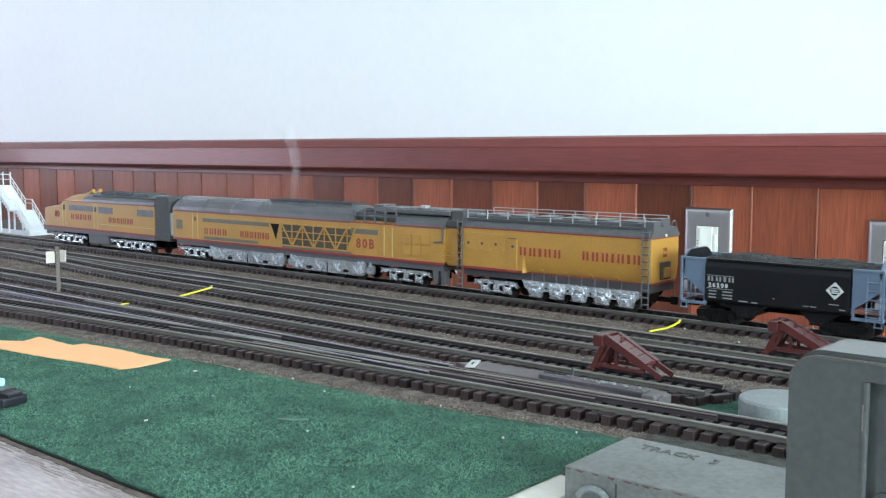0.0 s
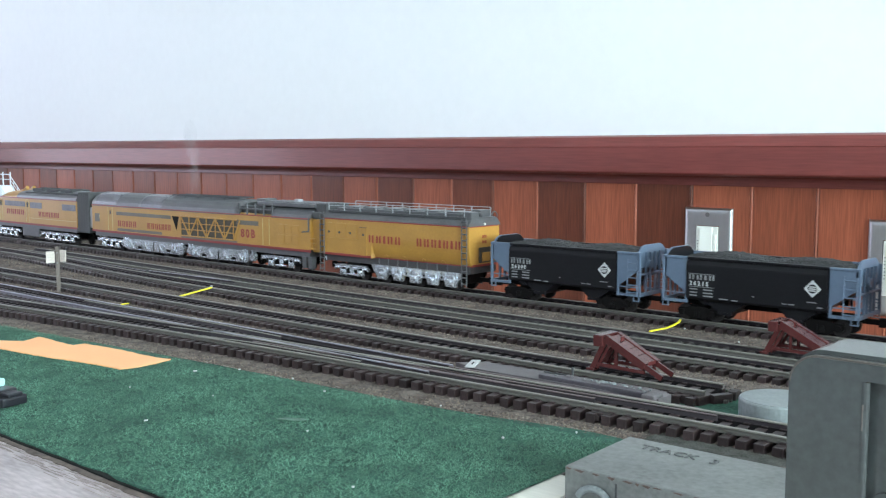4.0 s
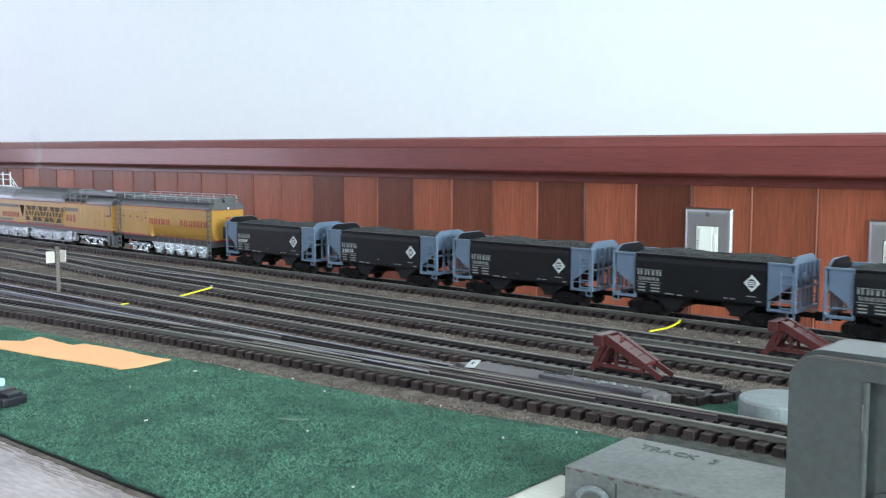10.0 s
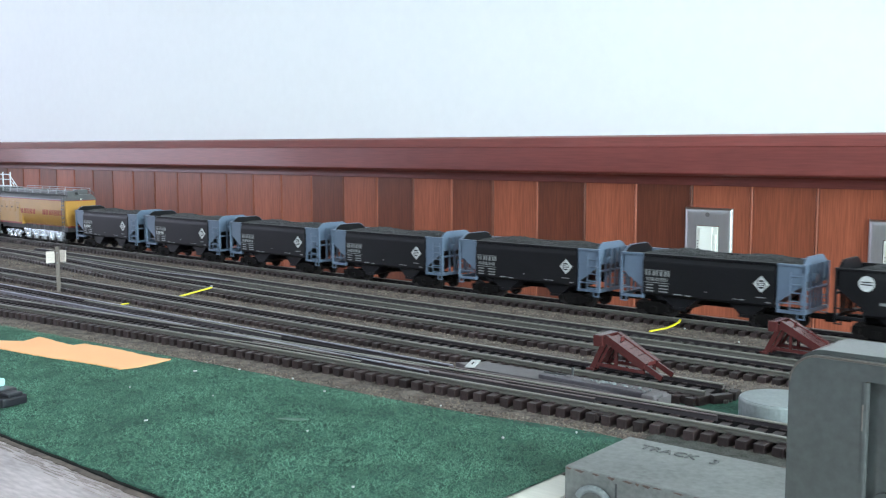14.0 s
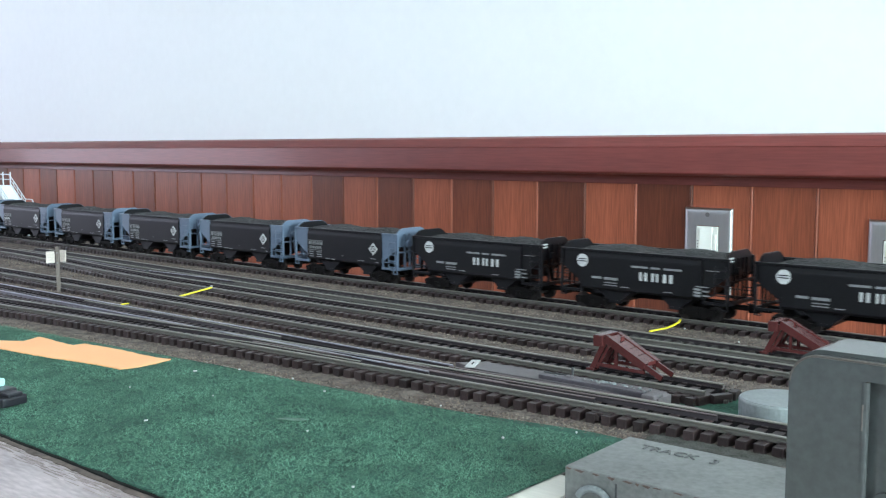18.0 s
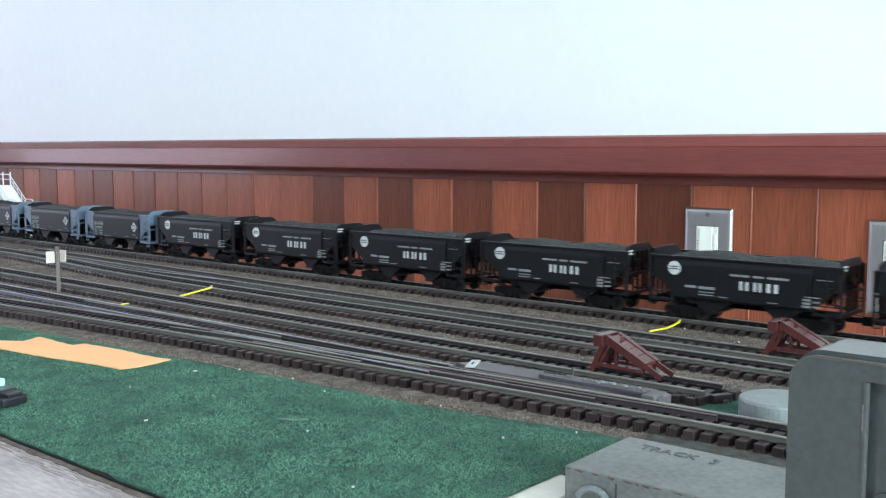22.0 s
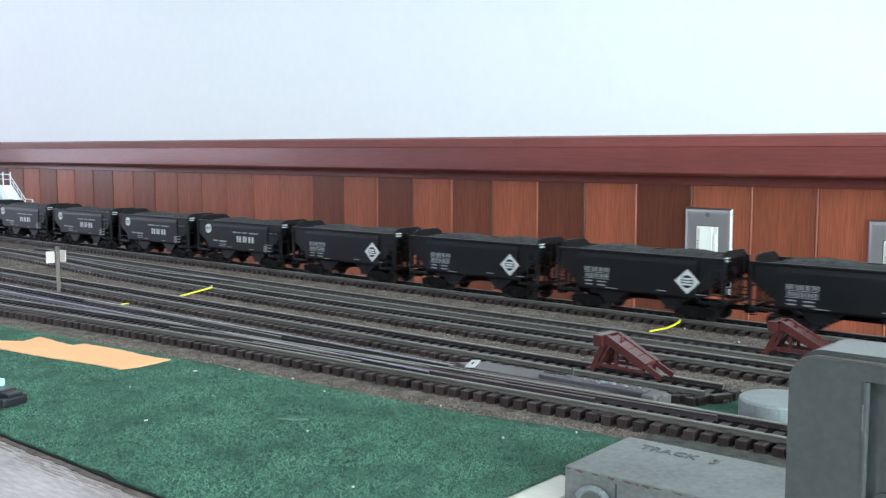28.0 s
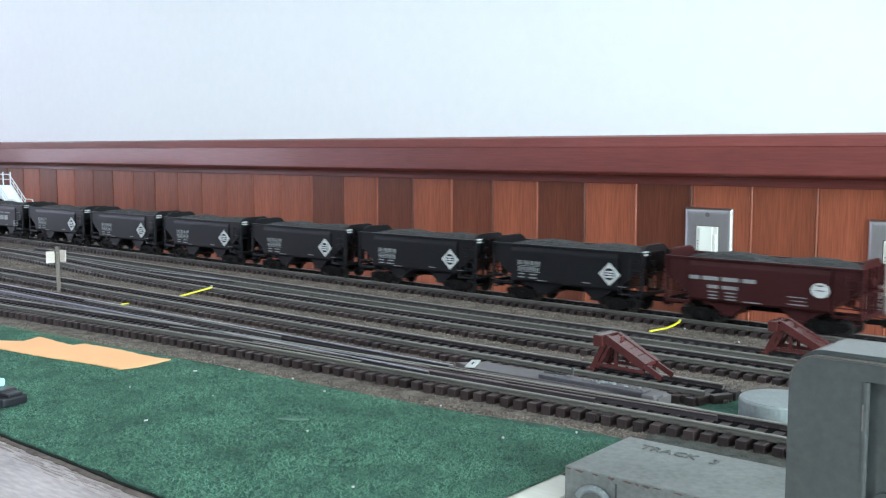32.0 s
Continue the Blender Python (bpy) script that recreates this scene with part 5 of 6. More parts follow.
def track_debris():
    """Broken ties and joiners at the end of the stub track, and a joint clip on the front track."""
    rnd = random.Random(17)
    bm = bmesh.new()
    for k in range(90):
        u, v = rnd.random(), rnd.random()
        x, y, a = -0.205 + 0.026 * u, 0.386 + 0.012 * u + (v - 0.3) * 0.020, rnd.uniform(0, 3.1)
        n, w, h = rnd.uniform(0.0006, 0.0026), rnd.uniform(0.0003, 0.0010), rnd.uniform(0.0006, 0.0030)
        c, s = math.cos(a), math.sin(a)
        prism(bm, [(x + c * u * n - s * v * w, y + s * u * n + c * v * w) for u, v in ((-1, -1), (1, -0.8), (0.9, 1), (-0.8, 0.9))], "z", GROUND - 0.0002, GROUND + h)
    single("track_debris", bm, "debris", "dark crumbs of broken ties at the end of a track", "debris", "stuff")
    for x, y, n, a in ((-0.1992, 0.3850, 0.0090, 84), (-0.1930, 0.3838, 0.0075, 96), (-0.1868, 0.3856, 0.0100, 78), (-0.1822, 0.3925, 0.0105, 66), (-0.1806, 0.4020, 0.0070, 100), (-0.1895, 0.4050, 0.0060, 30)):
        bm = bmesh.new()
        box(bm, -n / 2, n / 2, -0.0017, 0.0017, -0.0006, 0.0033, 0.0003)
        ob = single("broken_tie", bm, "tie", "dark broken track tie lying loose at the rail end", "broken tie", group="broken ties")
        ob.matrix_world = pose(x, y, GROUND + 0.0004, 0, rnd.uniform(-4, 4), a)
    bm = bmesh.new()
    box(bm, -0.0045, 0.0045, -0.0016, 0.0016, -0.0012, 0.0024, 0.0003)
    box(bm, -0.0022, 0.0010, -0.0036, -0.0014, -0.0004, 0.0014, 0.0002)
    ob = single("rail_joint_clip", bm, "tie", "dark plastic joint clip between two ties", "joint clip")
    ob.matrix_world = pose(-0.2051, 0.3339, 0.0, 0, 0, 4)




def tag_card():
    t = thing("label_tag", "small white card tag with a black mark", "tag", (-0.2963, 0.3652, 0.0036), 27)
    bm = bmesh.new()
    box(bm, -0.0023, 0.0023, -0.0078, 0.0078, 0.0, 0.0005)
    part("card", bm, "white_print", t)
    bm = bmesh.new()
    box(bm, -0.0003, 0.0003, -0.0026, 0.0026, 0.0005, 0.0007)
    part("black_mark", bm, "black_part", t)


tag_card()


def bumper(x, y):
    t = thing("track_bumper", "maroon plastic bumper stop on the end of a track", "bumper stop", (x, y, 0.0045), group="bumper stops")
    for s in (-1, 1):
        yy = s * 0.0050
        bm = bmesh.new()
        def bar(p, q, w, th=0.0013):
            d = Vector((q[0] - p[0], q[1] - p[1])).normalized()
            n = Vector((-d.y, d.x)) * w / 2
            prism(bm, [(p[0] + n.x, p[1] + n.y), (q[0] + n.x, q[1] + n.y), (q[0] - n.x, q[1] - n.y), (p[0] - n.x, p[1] - n.y)], "y", yy - th, yy + th)
        bar((0.0085, 0.0158), (0.0290, 0.0053), 0.0036)
        part("sloping_beam", bm, "bumper_red", t)
        bm = bmesh.new()
        bar((0.0286, 0.0056), (0.0372, 0.0012), 0.0024, 0.0006)
        part("prong", bm, "bumper_red", t)
        bm = bmesh.new()
        bar((0.0015, 0.0005), (0.0088, 0.0152), 0.0024, 0.0011)
        part("front_leg", bm, "bumper_red", t)
        bm = bmesh.new()
        bar((0.0040, 0.0012), (0.0118, 0.0150), 0.0013, 0.0006)
        part("inner_leg", bm, "bumper_red", t)
        bm = bmesh.new()
        bar((0.0022, 0.0034), (0.0285, 0.0028), 0.0016, 0.0008)
        part("base_bar", bm, "bumper_red", t)
        bm = bmesh.new()
        box(bm, 0.0133, 0.0146, yy - 0.0006, yy + 0.0006, 0.0030, 0.0122)
        part("upright", bm, "bumper_red", t)
        bm = bmesh.new()
        box(bm, -0.0012, 0.0028, yy - 0.0016, yy + 0.0016, 0.0, 0.0013, 0.0003)
        part("foot", bm, "bumper_red", t)
    bm = bmesh.new()
    box(bm, 0.0030, 0.0078, -0.0075, 0.0075, 0.0118, 0.0172, 0.0006)
    part("buffer_beam", bm, "bumper_red", t)
    for yy in (-0.0055, 0.0, 0.0055):
        bm = bmesh.new()
        rod(bm, (0.0024, yy, 0.0146), (0.0032, yy, 0.0146), 0.0009, 8)
        part("bolt", bm, "bumper_red", t)
    for k in range(4):
        bm = bmesh.new()
        u = 0.13 + k * 0.165
        cx, cz = 0.0085 + 0.0285 * u, 0.0158 - 0.0146 * u + 0.0014
        prism(bm, [(cx - 0.0021, cz + 0.0013), (cx + 0.0023, cz - 0.0010), (cx + 0.0020, cz - 0.0019), (cx - 0.0024, cz + 0.0004)], "y", -0.0042, 0.0042)
        part("cross_plate", bm, "bumper_red", t)
    bm = bmesh.new()
    box(bm, 0.0274, 0.0292, -0.0064, 0.0064, 0.0050, 0.0072, 0.0004)
    part("end_plate", bm, "bumper_red", t)
    bm = bmesh.new()
    box(bm, 0.0138, 0.0144, -0.0014, 0.0014, 0.0130, 0.0166, 0.0002)
    part("post", bm, "bumper_red", t)


bumper(-0.2455, 0.394)
bumper(-0.1998, 0.4825)


# ---- scenery ----
def ballast():
    """Loose ballast between and beside the tracks: a rough sheet and scattered stones."""
    base = thing("ballast", "brown and grey ballast between the tracks", "ballast", kind="structure")
    edge = BALLAST_EDGE

    def bed(x, y):
        """The bed sinks towards the mat, below the ends of the front track's ties."""
        u = min(1.0, max(0.0, (smooth_path(TRACKS["front"], x) - y) / 0.012))
        return GROUND - 0.0011 * u
    rnd = random.Random(5)
    step = 0.0036
    nx, ny = int(1.75 / step), int(0.44 / step)
    verts, faces, ids = [], [], {}
    for i in range(nx + 1):
        x = -1.6 + i * step
        e = smooth_path(edge, x) + 0.004 * noise.noise(Vector((x * 90, 0, 0))) + 0.003 * noise.noise(Vector((x * 400, 3, 0)))
        for j in range(ny + 1):
            y = 0.152 + j * step
            if y < e or y > BOARD_EDGE - 0.001:
                continue
            if x > -0.198 + 0.006 * noise.noise(Vector((y * 120, 1, 5))) and 0.368 < y < 0.4060 + 0.004 * noise.noise(Vector((x * 120, 7, 0))):
                continue
            ids[i, j] = len(verts)
            verts.append((x + rnd.uniform(-0.001, 0.001), y + rnd.uniform(-0.001, 0.001), bed(x, y) + 0.0002 + rnd.uniform(0, 0.0007) + 0.0003 * noise.noise(Vector((x * 60, y * 60, 0)))))
    for (i, j) in ids:
        q = [(i, j), (i + 1, j), (i + 1, j + 1), (i, j + 1)]
        if all(k in ids for k in q):
            faces.append([ids[k] for k in q])
    me = bpy.data.meshes.new("ballast_bed")
    me.from_pydata(verts, [], faces)
    me.materials.append(M["ballast"])
    ob = tagged(new("ballast_bed", me), kind="stuff")
    ob.parent = base
    # stones
    verts, faces = [], []
    for k in range(75000):
        x = rnd.uniform(-0.95, -0.10)
        if rnd.random() < 0.22:
            y = smooth_path(edge, x) + abs(rnd.gauss(0, 0.007)) - 0.002
        else:
            y = rnd.uniform(0.36, 0.585)
        if x > -0.2 and 0.365 < y < 0.41:
            continue
        r = rnd.uniform(0.00022, 0.0006)
        b, low = len(verts), bed(x, y) + 0.0007
        for dx, dy, dz in ((1, 0, 0), (-0.5, 0.9, 0), (-0.6, -0.8, 0.1), (0.1, 0.1, 1.1)):
            verts.append((x + dx * r * rnd.uniform(0.6, 1.3), y + dy * r * rnd.uniform(0.6, 1.3), low + dz * r))
        faces += [(b, b + 1, b + 3), (b + 1, b + 2, b + 3), (b + 2, b, b + 3)]
    me = bpy.data.meshes.new("stones")
    me.from_pydata(verts, [], faces)
    me.materials.append(M["stone"])
    ob = tagged(new("stones", me), kind="stuff")
    ob.parent = base


def island_material(name, colours, rough=0.9, patch=45.0):
    m = bpy.data.materials.new(name)
    m.use_nodes = True
    n, l = m.node_tree.nodes, m.node_tree.links
    geo, ramp = n.new("ShaderNodeNewGeometry"), n.new("ShaderNodeValToRGB")
    el = ramp.color_ramp.elements
    el[0].color, el[-1].color = (*colours[0], 1), (*colours[-1], 1)
    for k, c in enumerate(colours[1:-1]):
        e = el.new((k + 1) / (len(colours) - 1))
        e.color = (*c, 1)
    l.new(geo.outputs["Random Per Island"], ramp.inputs["Fac"])
    tc, big, span, mul = n.new("ShaderNodeTexCoord"), n.new("ShaderNodeTexNoise"), n.new("ShaderNodeMapRange"), n.new("ShaderNodeVectorMath")
    big.inputs["Scale"].default_value, big.inputs["Detail"].default_value = patch, 5
    span.inputs["From Min"].default_value, span.inputs["From Max"].default_value = 0.3, 0.7
    span.inputs["To Min"].default_value, span.inputs["To Max"].default_value = 0.62, 1.38
    mul.operation = "SCALE"
    l.new(tc.outputs["Object"], big.inputs["Vector"])
    l.new(big.outputs["Fac"], span.inputs["Value"])
    l.new(ramp.outputs["Color"], mul.inputs[0])
    l.new(span.outputs["Result"], mul.inputs["Scale"])
    l.new(mul.outputs[0], n["Principled BSDF"].inputs["Base Color"])
    n["Principled BSDF"].inputs["Roughness"].default_value = rough
    return m


def grit_patch():
    """Dark grey grit between the front track and the control box."""
    rnd = random.Random(23)
    verts, faces = [], []
    nx, ny = 60, 26
    for i in range(nx + 1):
        for j in range(ny + 1):
            x, y = -0.1805 + 0.130 * i / nx, 0.2925 + 0.042 * j / ny
            if i == 0:
                x += 0.004 * noise.noise(Vector((y * 150, 0, 2)))
            verts.append((x + rnd.uniform(-0.0008, 0.0008), y + rnd.uniform(-0.0006, 0.0006), GROUND - 0.0004 + rnd.uniform(0, 0.0007)))
    for i in range(nx):
        for j in range(ny):
            a = i * (ny + 1) + j
            faces.append((a, a + ny + 1, a + ny + 2, a + 1))
    for k in range(2600):
        x, y, r = rnd.uniform(-0.182, -0.06), rnd.uniform(0.2930, 0.334), rnd.uniform(0.0001, 0.0004)
        b = len(verts)
        for dx, dy, dz in ((1, 0, 0), (-0.5, 0.9, 0), (-0.6, -0.8, 0.1), (0.1, 0.1, 1.1)):
            verts.append((x + dx * r, y + dy * r, GROUND + 0.0002 + dz * r))
        faces += [(b, b + 1, b + 3), (b + 1, b + 2, b + 3), (b + 2, b, b + 3)]
    # a little of it has drifted onto the lid of the box
    for k in range(700):
        x, r = rnd.uniform(-0.160, -0.06), rnd.uniform(0.00008, 0.00022)
        y, b = 0.2908 + (x + 0.167) * 0.028 - abs(rnd.gauss(0, 0.0045)), len(verts)
        for dx, dy, dz in ((1, 0, 0), (-0.5, 0.9, 0), (-0.6, -0.8, 0), (0.1, 0.1, 0.9)):
            verts.append((x + dx * r, y + dy * r, GROUND + 0.0092 + dz * r))
        faces += [(b, b + 1, b + 3), (b + 1, b + 2, b + 3), (b + 2, b, b + 3)]
    me = bpy.data.meshes.new("grit_patch")
    me.from_pydata(verts, [], faces)
    me.materials.append(M["grit"])
    tagged(new("grit_patch", me), "dark grey grit between track and control box", "grit", kind="stuff")


M["grit"] = material("dark_grit", (0.072, 0.072, 0.066), 0.95, vary=0.6, scale=160, fine=1400, bump=0.0006, spec=0.2)
grit_patch()
M["debris"] = island_material("broken_bits", [(0.02, 0.016, 0.015), (0.07, 0.06, 0.055), (0.16, 0.16, 0.15), (0.03, 0.024, 0.022), (0.10, 0.12, 0.09)])
track_debris()
M["stone"] = island_material("ballast_stones", [(0.030, 0.022, 0.019), (0.140, 0.100, 0.080), (0.22, 0.172, 0.145), (0.075, 0.053, 0.046), (0.31, 0.26, 0.22)])
ballast()


def mat_pile():
    """The nap of the mat: short tufts that catch the light, over the stretch nearest the eye."""
    rnd = random.Random(11)
    verts, faces = [], []
    for k in range(150000):
        x = -0.181 - rnd.random() ** 1.15 * 0.50
        y = rnd.uniform(0.1706, 0.312)
        if y > 0.312 + (x + 0.18) * 0.075:
            continue
        a, r, w, h = rnd.uniform(0, 6.28), rnd.uniform(0.0005, 0.0019), rnd.uniform(0.00008, 0.00018), rnd.uniform(0.0001, 0.0007)
        c, s = math.cos(a), math.sin(a)
        b = len(verts)
        t = rnd.uniform(-0.0003, 0.0003)
        verts += [(x - s * w, y + c * w, GROUND), (x + s * w, y - c * w, GROUND), (x + c * r + s * w * 0.5 - s * t, y + s * r - c * w * 0.5 + c * t, GROUND + h), (x + c * r - s * w * 0.5 - s * t, y + s * r + c * w * 0.5 + c * t, GROUND + h)]
        faces.append((b, b + 1, b + 2, b + 3))
    me = bpy.data.meshes.new("mat_pile")
    me.from_pydata(verts, [], faces)
    me.materials.append(M["tuft"])
    tagged(new("mat_pile", me), "short green pile of the grass mat", "mat pile", kind="stuff")


M["tuft"] = island_material("mat_tufts", [(0.034, 0.066, 0.060), (0.095, 0.222, 0.155), (0.112, 0.280, 0.182), (0.062, 0.138, 0.104), (0.106, 0.252, 0.170), (0.128, 0.300, 0.205)])
mat_pile()


def flakes():
    spots = [(-0.3964, 0.2772, 0.0016), (-0.3907, 0.2386, 0.0010), (-0.3372, 0.2124, 0.0013), (-0.3501, 0.2538, 0.0009), (-0.3194, 0.2906, 0.0010), (-0.2644, 0.3049, 0.0010),
             (-0.2169, 0.2850, 0.0017), (-0.2200, 0.2116, 0.0013), (-0.2780, 0.2440, 0.0008), (-0.2002, 0.3086, 0.0012), (-0.3488, 0.2974, 0.0011), (-0.3830, 0.2933, 0.0012)]
    for k, (x, y, r) in enumerate(spots):
        rnd = random.Random(k)
        bm = bmesh.new()
        r *= 0.72
        pts = [(r * rnd.uniform(0.4, 1.0) * math.cos(a), r * rnd.uniform(0.25, 0.6) * math.sin(a)) for a in (0, 1.05, 2.1, 3.14, 4.2, 5.25)]
        prism(bm, pts, "z", 0.0, 0.0005)
        ob = single("paint_flake", bm, "white_print", "tiny whitish flake lying on the green mat", "flake", group="flakes")
        ob.matrix_world = pose(x * 1.0113, y * 1.0113, GROUND + 0.0004, 0, 0, rnd.uniform(0, 180))
    bm = bmesh.new()
    prism(bm, [(-0.006, -0.0016), (-0.003, 0.0010), (0.004, 0.0022), (0.0066, 0.0012), (0.003, -0.0012)], "z", 0.0, 0.0003)
    ob = single("dust_smear", bm, "mat_grey", "faint grey dust smear on the green mat", "smear")
    ob.matrix_world = pose(-0.2987, 0.2535, GROUND + 0.0005, 0, 0, 20)
    bm = bmesh.new()
    box(bm, -0.0012, 0.0012, -0.0006, 0.0006, 0.0, 0.0014, 0.0004)
    ob = single("paint_flake", bm, "white_print", "tiny whitish flake lying on the ties", "flake", group="flakes")
    ob.matrix_world = pose(-0.6240, 0.4530, 0.0021)
    for x, y in ((-0.2706, 0.5319), (-0.2285, 0.5133)):
        bm = bmesh.new()
        box(bm, -0.0005, 0.0005, -0.0004, 0.0004, 0.0, 0.0009, 0.0002)
        ob = single("paint_flake", bm, "white_print", "tiny whitish flake lying on the ballast", "flake", group="flakes")
        ob.matrix_world = pose(x, y, 0.0008)


M["mat_grey"] = material("dusty_mat", (0.11, 0.19, 0.15), 0.95, vary=0.4, scale=300, fine=1500, bump=0.001)
flakes()


def orange_sheet():
    bm = bmesh.new()
    out = [(-0.5646, 0.2428), (-0.5356, 0.2612), (-0.5416, 0.2741), (-0.5185, 0.2738), (-0.5035, 0.2739), (-0.5033, 0.2804), (-0.4825, 0.2836), (-0.4624, 0.2848), (-0.4443, 0.2850), (-0.4324, 0.2879), (-0.4320, 0.2878), (-0.4298, 0.2755), (-0.4295, 0.2689), (-0.4316, 0.2587), (-0.4400, 0.2582), (-0.4591, 0.2554), (-0.4790, 0.2509), (-0.5009, 0.2470), (-0.5269, 0.2442), (-0.5432, 0.2425)]
    rnd = random.Random(3)
    rough = []
    for (a, b), (c, d) in zip(out, out[1:] + out[:1]):
        n = max(2, int(math.hypot(c - a, d - b) / 0.0035))
        rough += [(a + (c - a) * k / n + rnd.uniform(-0.0004, 0.0004), b + (d - b) * k / n + rnd.uniform(-0.0004, 0.0004)) for k in range(n)]
    mx, my = sum(p[0] for p in rough) / len(rough), sum(p[1] for p in rough) / len(rough)
    lean = [(mx + (p[0] - mx) * 0.992, my + (p[1] - my) * 0.97) for p in rough]
    rings = [[bm.verts.new((*p, z)) for p in ring] for ring, z in ((lean, GROUND + 0.0002), (rough, GROUND + 0.0005), (rough, GROUND + 0.0009), (lean, GROUND + 0.0011))]
    m = len(rough)
    for p, q in zip(rings, rings[1:]):
        for k in range(m):
            bm.faces.new((p[k], p[(k + 1) % m], q[(k + 1) % m], q[k]))
    bm.faces.new(rings[0][::-1]), bm.faces.new(rings[-1])
    single("foam_sheet", bm, "orange", "torn bright orange foam sheet lying on the mat", "foam sheet")


orange_sheet()


def strips():
    def strip(pts, w, label):
        bm = bmesh.new()
        low = []
        for k, (x, y, z) in enumerate(pts):
            a, b = pts[max(0, k - 1)], pts[min(len(pts) - 1, k + 1)]
            d = Vector((b[0] - a[0], b[1] - a[1])).normalized()
            nrm = (-d.y * w / 2, d.x * w / 2)
            low.append([bm.verts.new((x + s * nrm[0], y + s * nrm[1], z + h)) for s, h in ((-1, 0), (1, 0), (1, 0.0007), (-1, 0.0007))])
        for p, q in zip(low, low[1:]):
            for i in range(4):
                bm.faces.new((p[i], p[(i + 1) % 4], q[(i + 1) % 4], q[i]))
        bm.faces.new(low[0]), bm.faces.new(low[-1][::-1])
        single("plastic_strip", bm, "strip_yellow", label, "strip", group="yellow strips")
    strip([(-0.5985, 0.4082, 0.0025), (-0.6025, 0.4205, 0.003), (-0.6008, 0.4281, 0.0044), (-0.6033, 0.4379, 0.005)], 0.0024, "thin yellow plastic strip lying over the ties")
    strip([(-0.2830, 0.5128, 0.0004), (-0.2815, 0.5200, 0.0006), (-0.2795, 0.5265, 0.0009), (-0.2785, 0.5330, 0.0018), (-0.2783, 0.5390, 0.0028), (-0.2795, 0.5435, 0.0036)], 0.0013, "curled yellow plastic strip leaning on a rail")
    strip([(-0.5975, 0.3601, 0.0022), (-0.5981, 0.3661, 0.0022)], 0.0016, "short yellow plastic strip between two tracks")


strips()


def signpost():
    t = thing("trackside_signpost", "weathered grey signpost with two small white boards", "signpost", (-0.7090, 0.3755, GROUND), 41)
    bm = bmesh.new()
    box(bm, -0.0013, 0.0013, -0.0010, 0.0010, -0.0005, 0.0347, 0.0003)
    part("post", bm, "post_grey", t)
    for s, a in ((-1, 28), (1, -28)):
        bm = bmesh.new()
        box(bm, -0.0031, 0.0031, -0.0004, 0.0004, 0.0230, 0.0318, 0.0002)
        ob = part("sign_board", bm, "sign_white", t)
        ob.matrix_local = pose(s * 0.0048 - 0.0002, -0.0014, 0.0004 if s > 0 else -0.0006, 0, 0, a)
        bm = bmesh.new()
        for k in range(3):
            box(bm, -0.0021, 0.0021, -0.0006, -0.0003, 0.0248 + k * 0.0021, 0.0254 + k * 0.0021)
        part("small_print", bm, "sign_faint", ob)
    bm = bmesh.new()
    for z in (0.0225, 0.0300):
        rod(bm, (0, -0.0018, z), (0, -0.0010, z), 0.0006, 8)
    part("screw", bm, "screw_grey", t)


M["post_grey"] = material("weathered_post", (0.16, 0.135, 0.12), 0.8, vary=0.25, scale=200, fine=1500)
M["sign_white"] = material("aged_white_board", (0.52, 0.455, 0.41), 0.7, vary=0.2, scale=250, fine=1500)
M["sign_faint"] = material("faint_print", (0.45, 0.41, 0.37), 0.7)
signpost()


def drum():
    t = thing("grey_drum", "low round drum painted light grey beside the track", "drum", (-0.1522, 0.3822, GROUND - 0.0006))
    bm = bmesh.new()
    r = 0.0160
    prof = [(0.0, 0.0), (r, 0.0), (r, 0.0086), (r - 0.0003, 0.0091), (r - 0.0008, 0.0093), (0.0, 0.0093)]
    n = 48
    rings = [[bm.verts.new((p * math.cos(2 * math.pi * k / n), p * math.sin(2 * math.pi * k / n), z)) for k in range(n)] for p, z in prof[1:-1]]
    for a, b in zip(rings, rings[1:]):
        for k in range(n):
            bm.faces.new((a[k], a[(k + 1) % n], b[(k + 1) % n], b[k]))
    bm.faces.new(rings[0][::-1]), bm.faces.new(rings[-1])
    part("drum_shell", bm, "drum_grey", t)
    bm = bmesh.new()
    rod(bm, (0, 0, 0.0090), (0, 0, 0.0095), r - 0.0010, 48)
    part("lid", bm, "drum_grey", t)


drum()


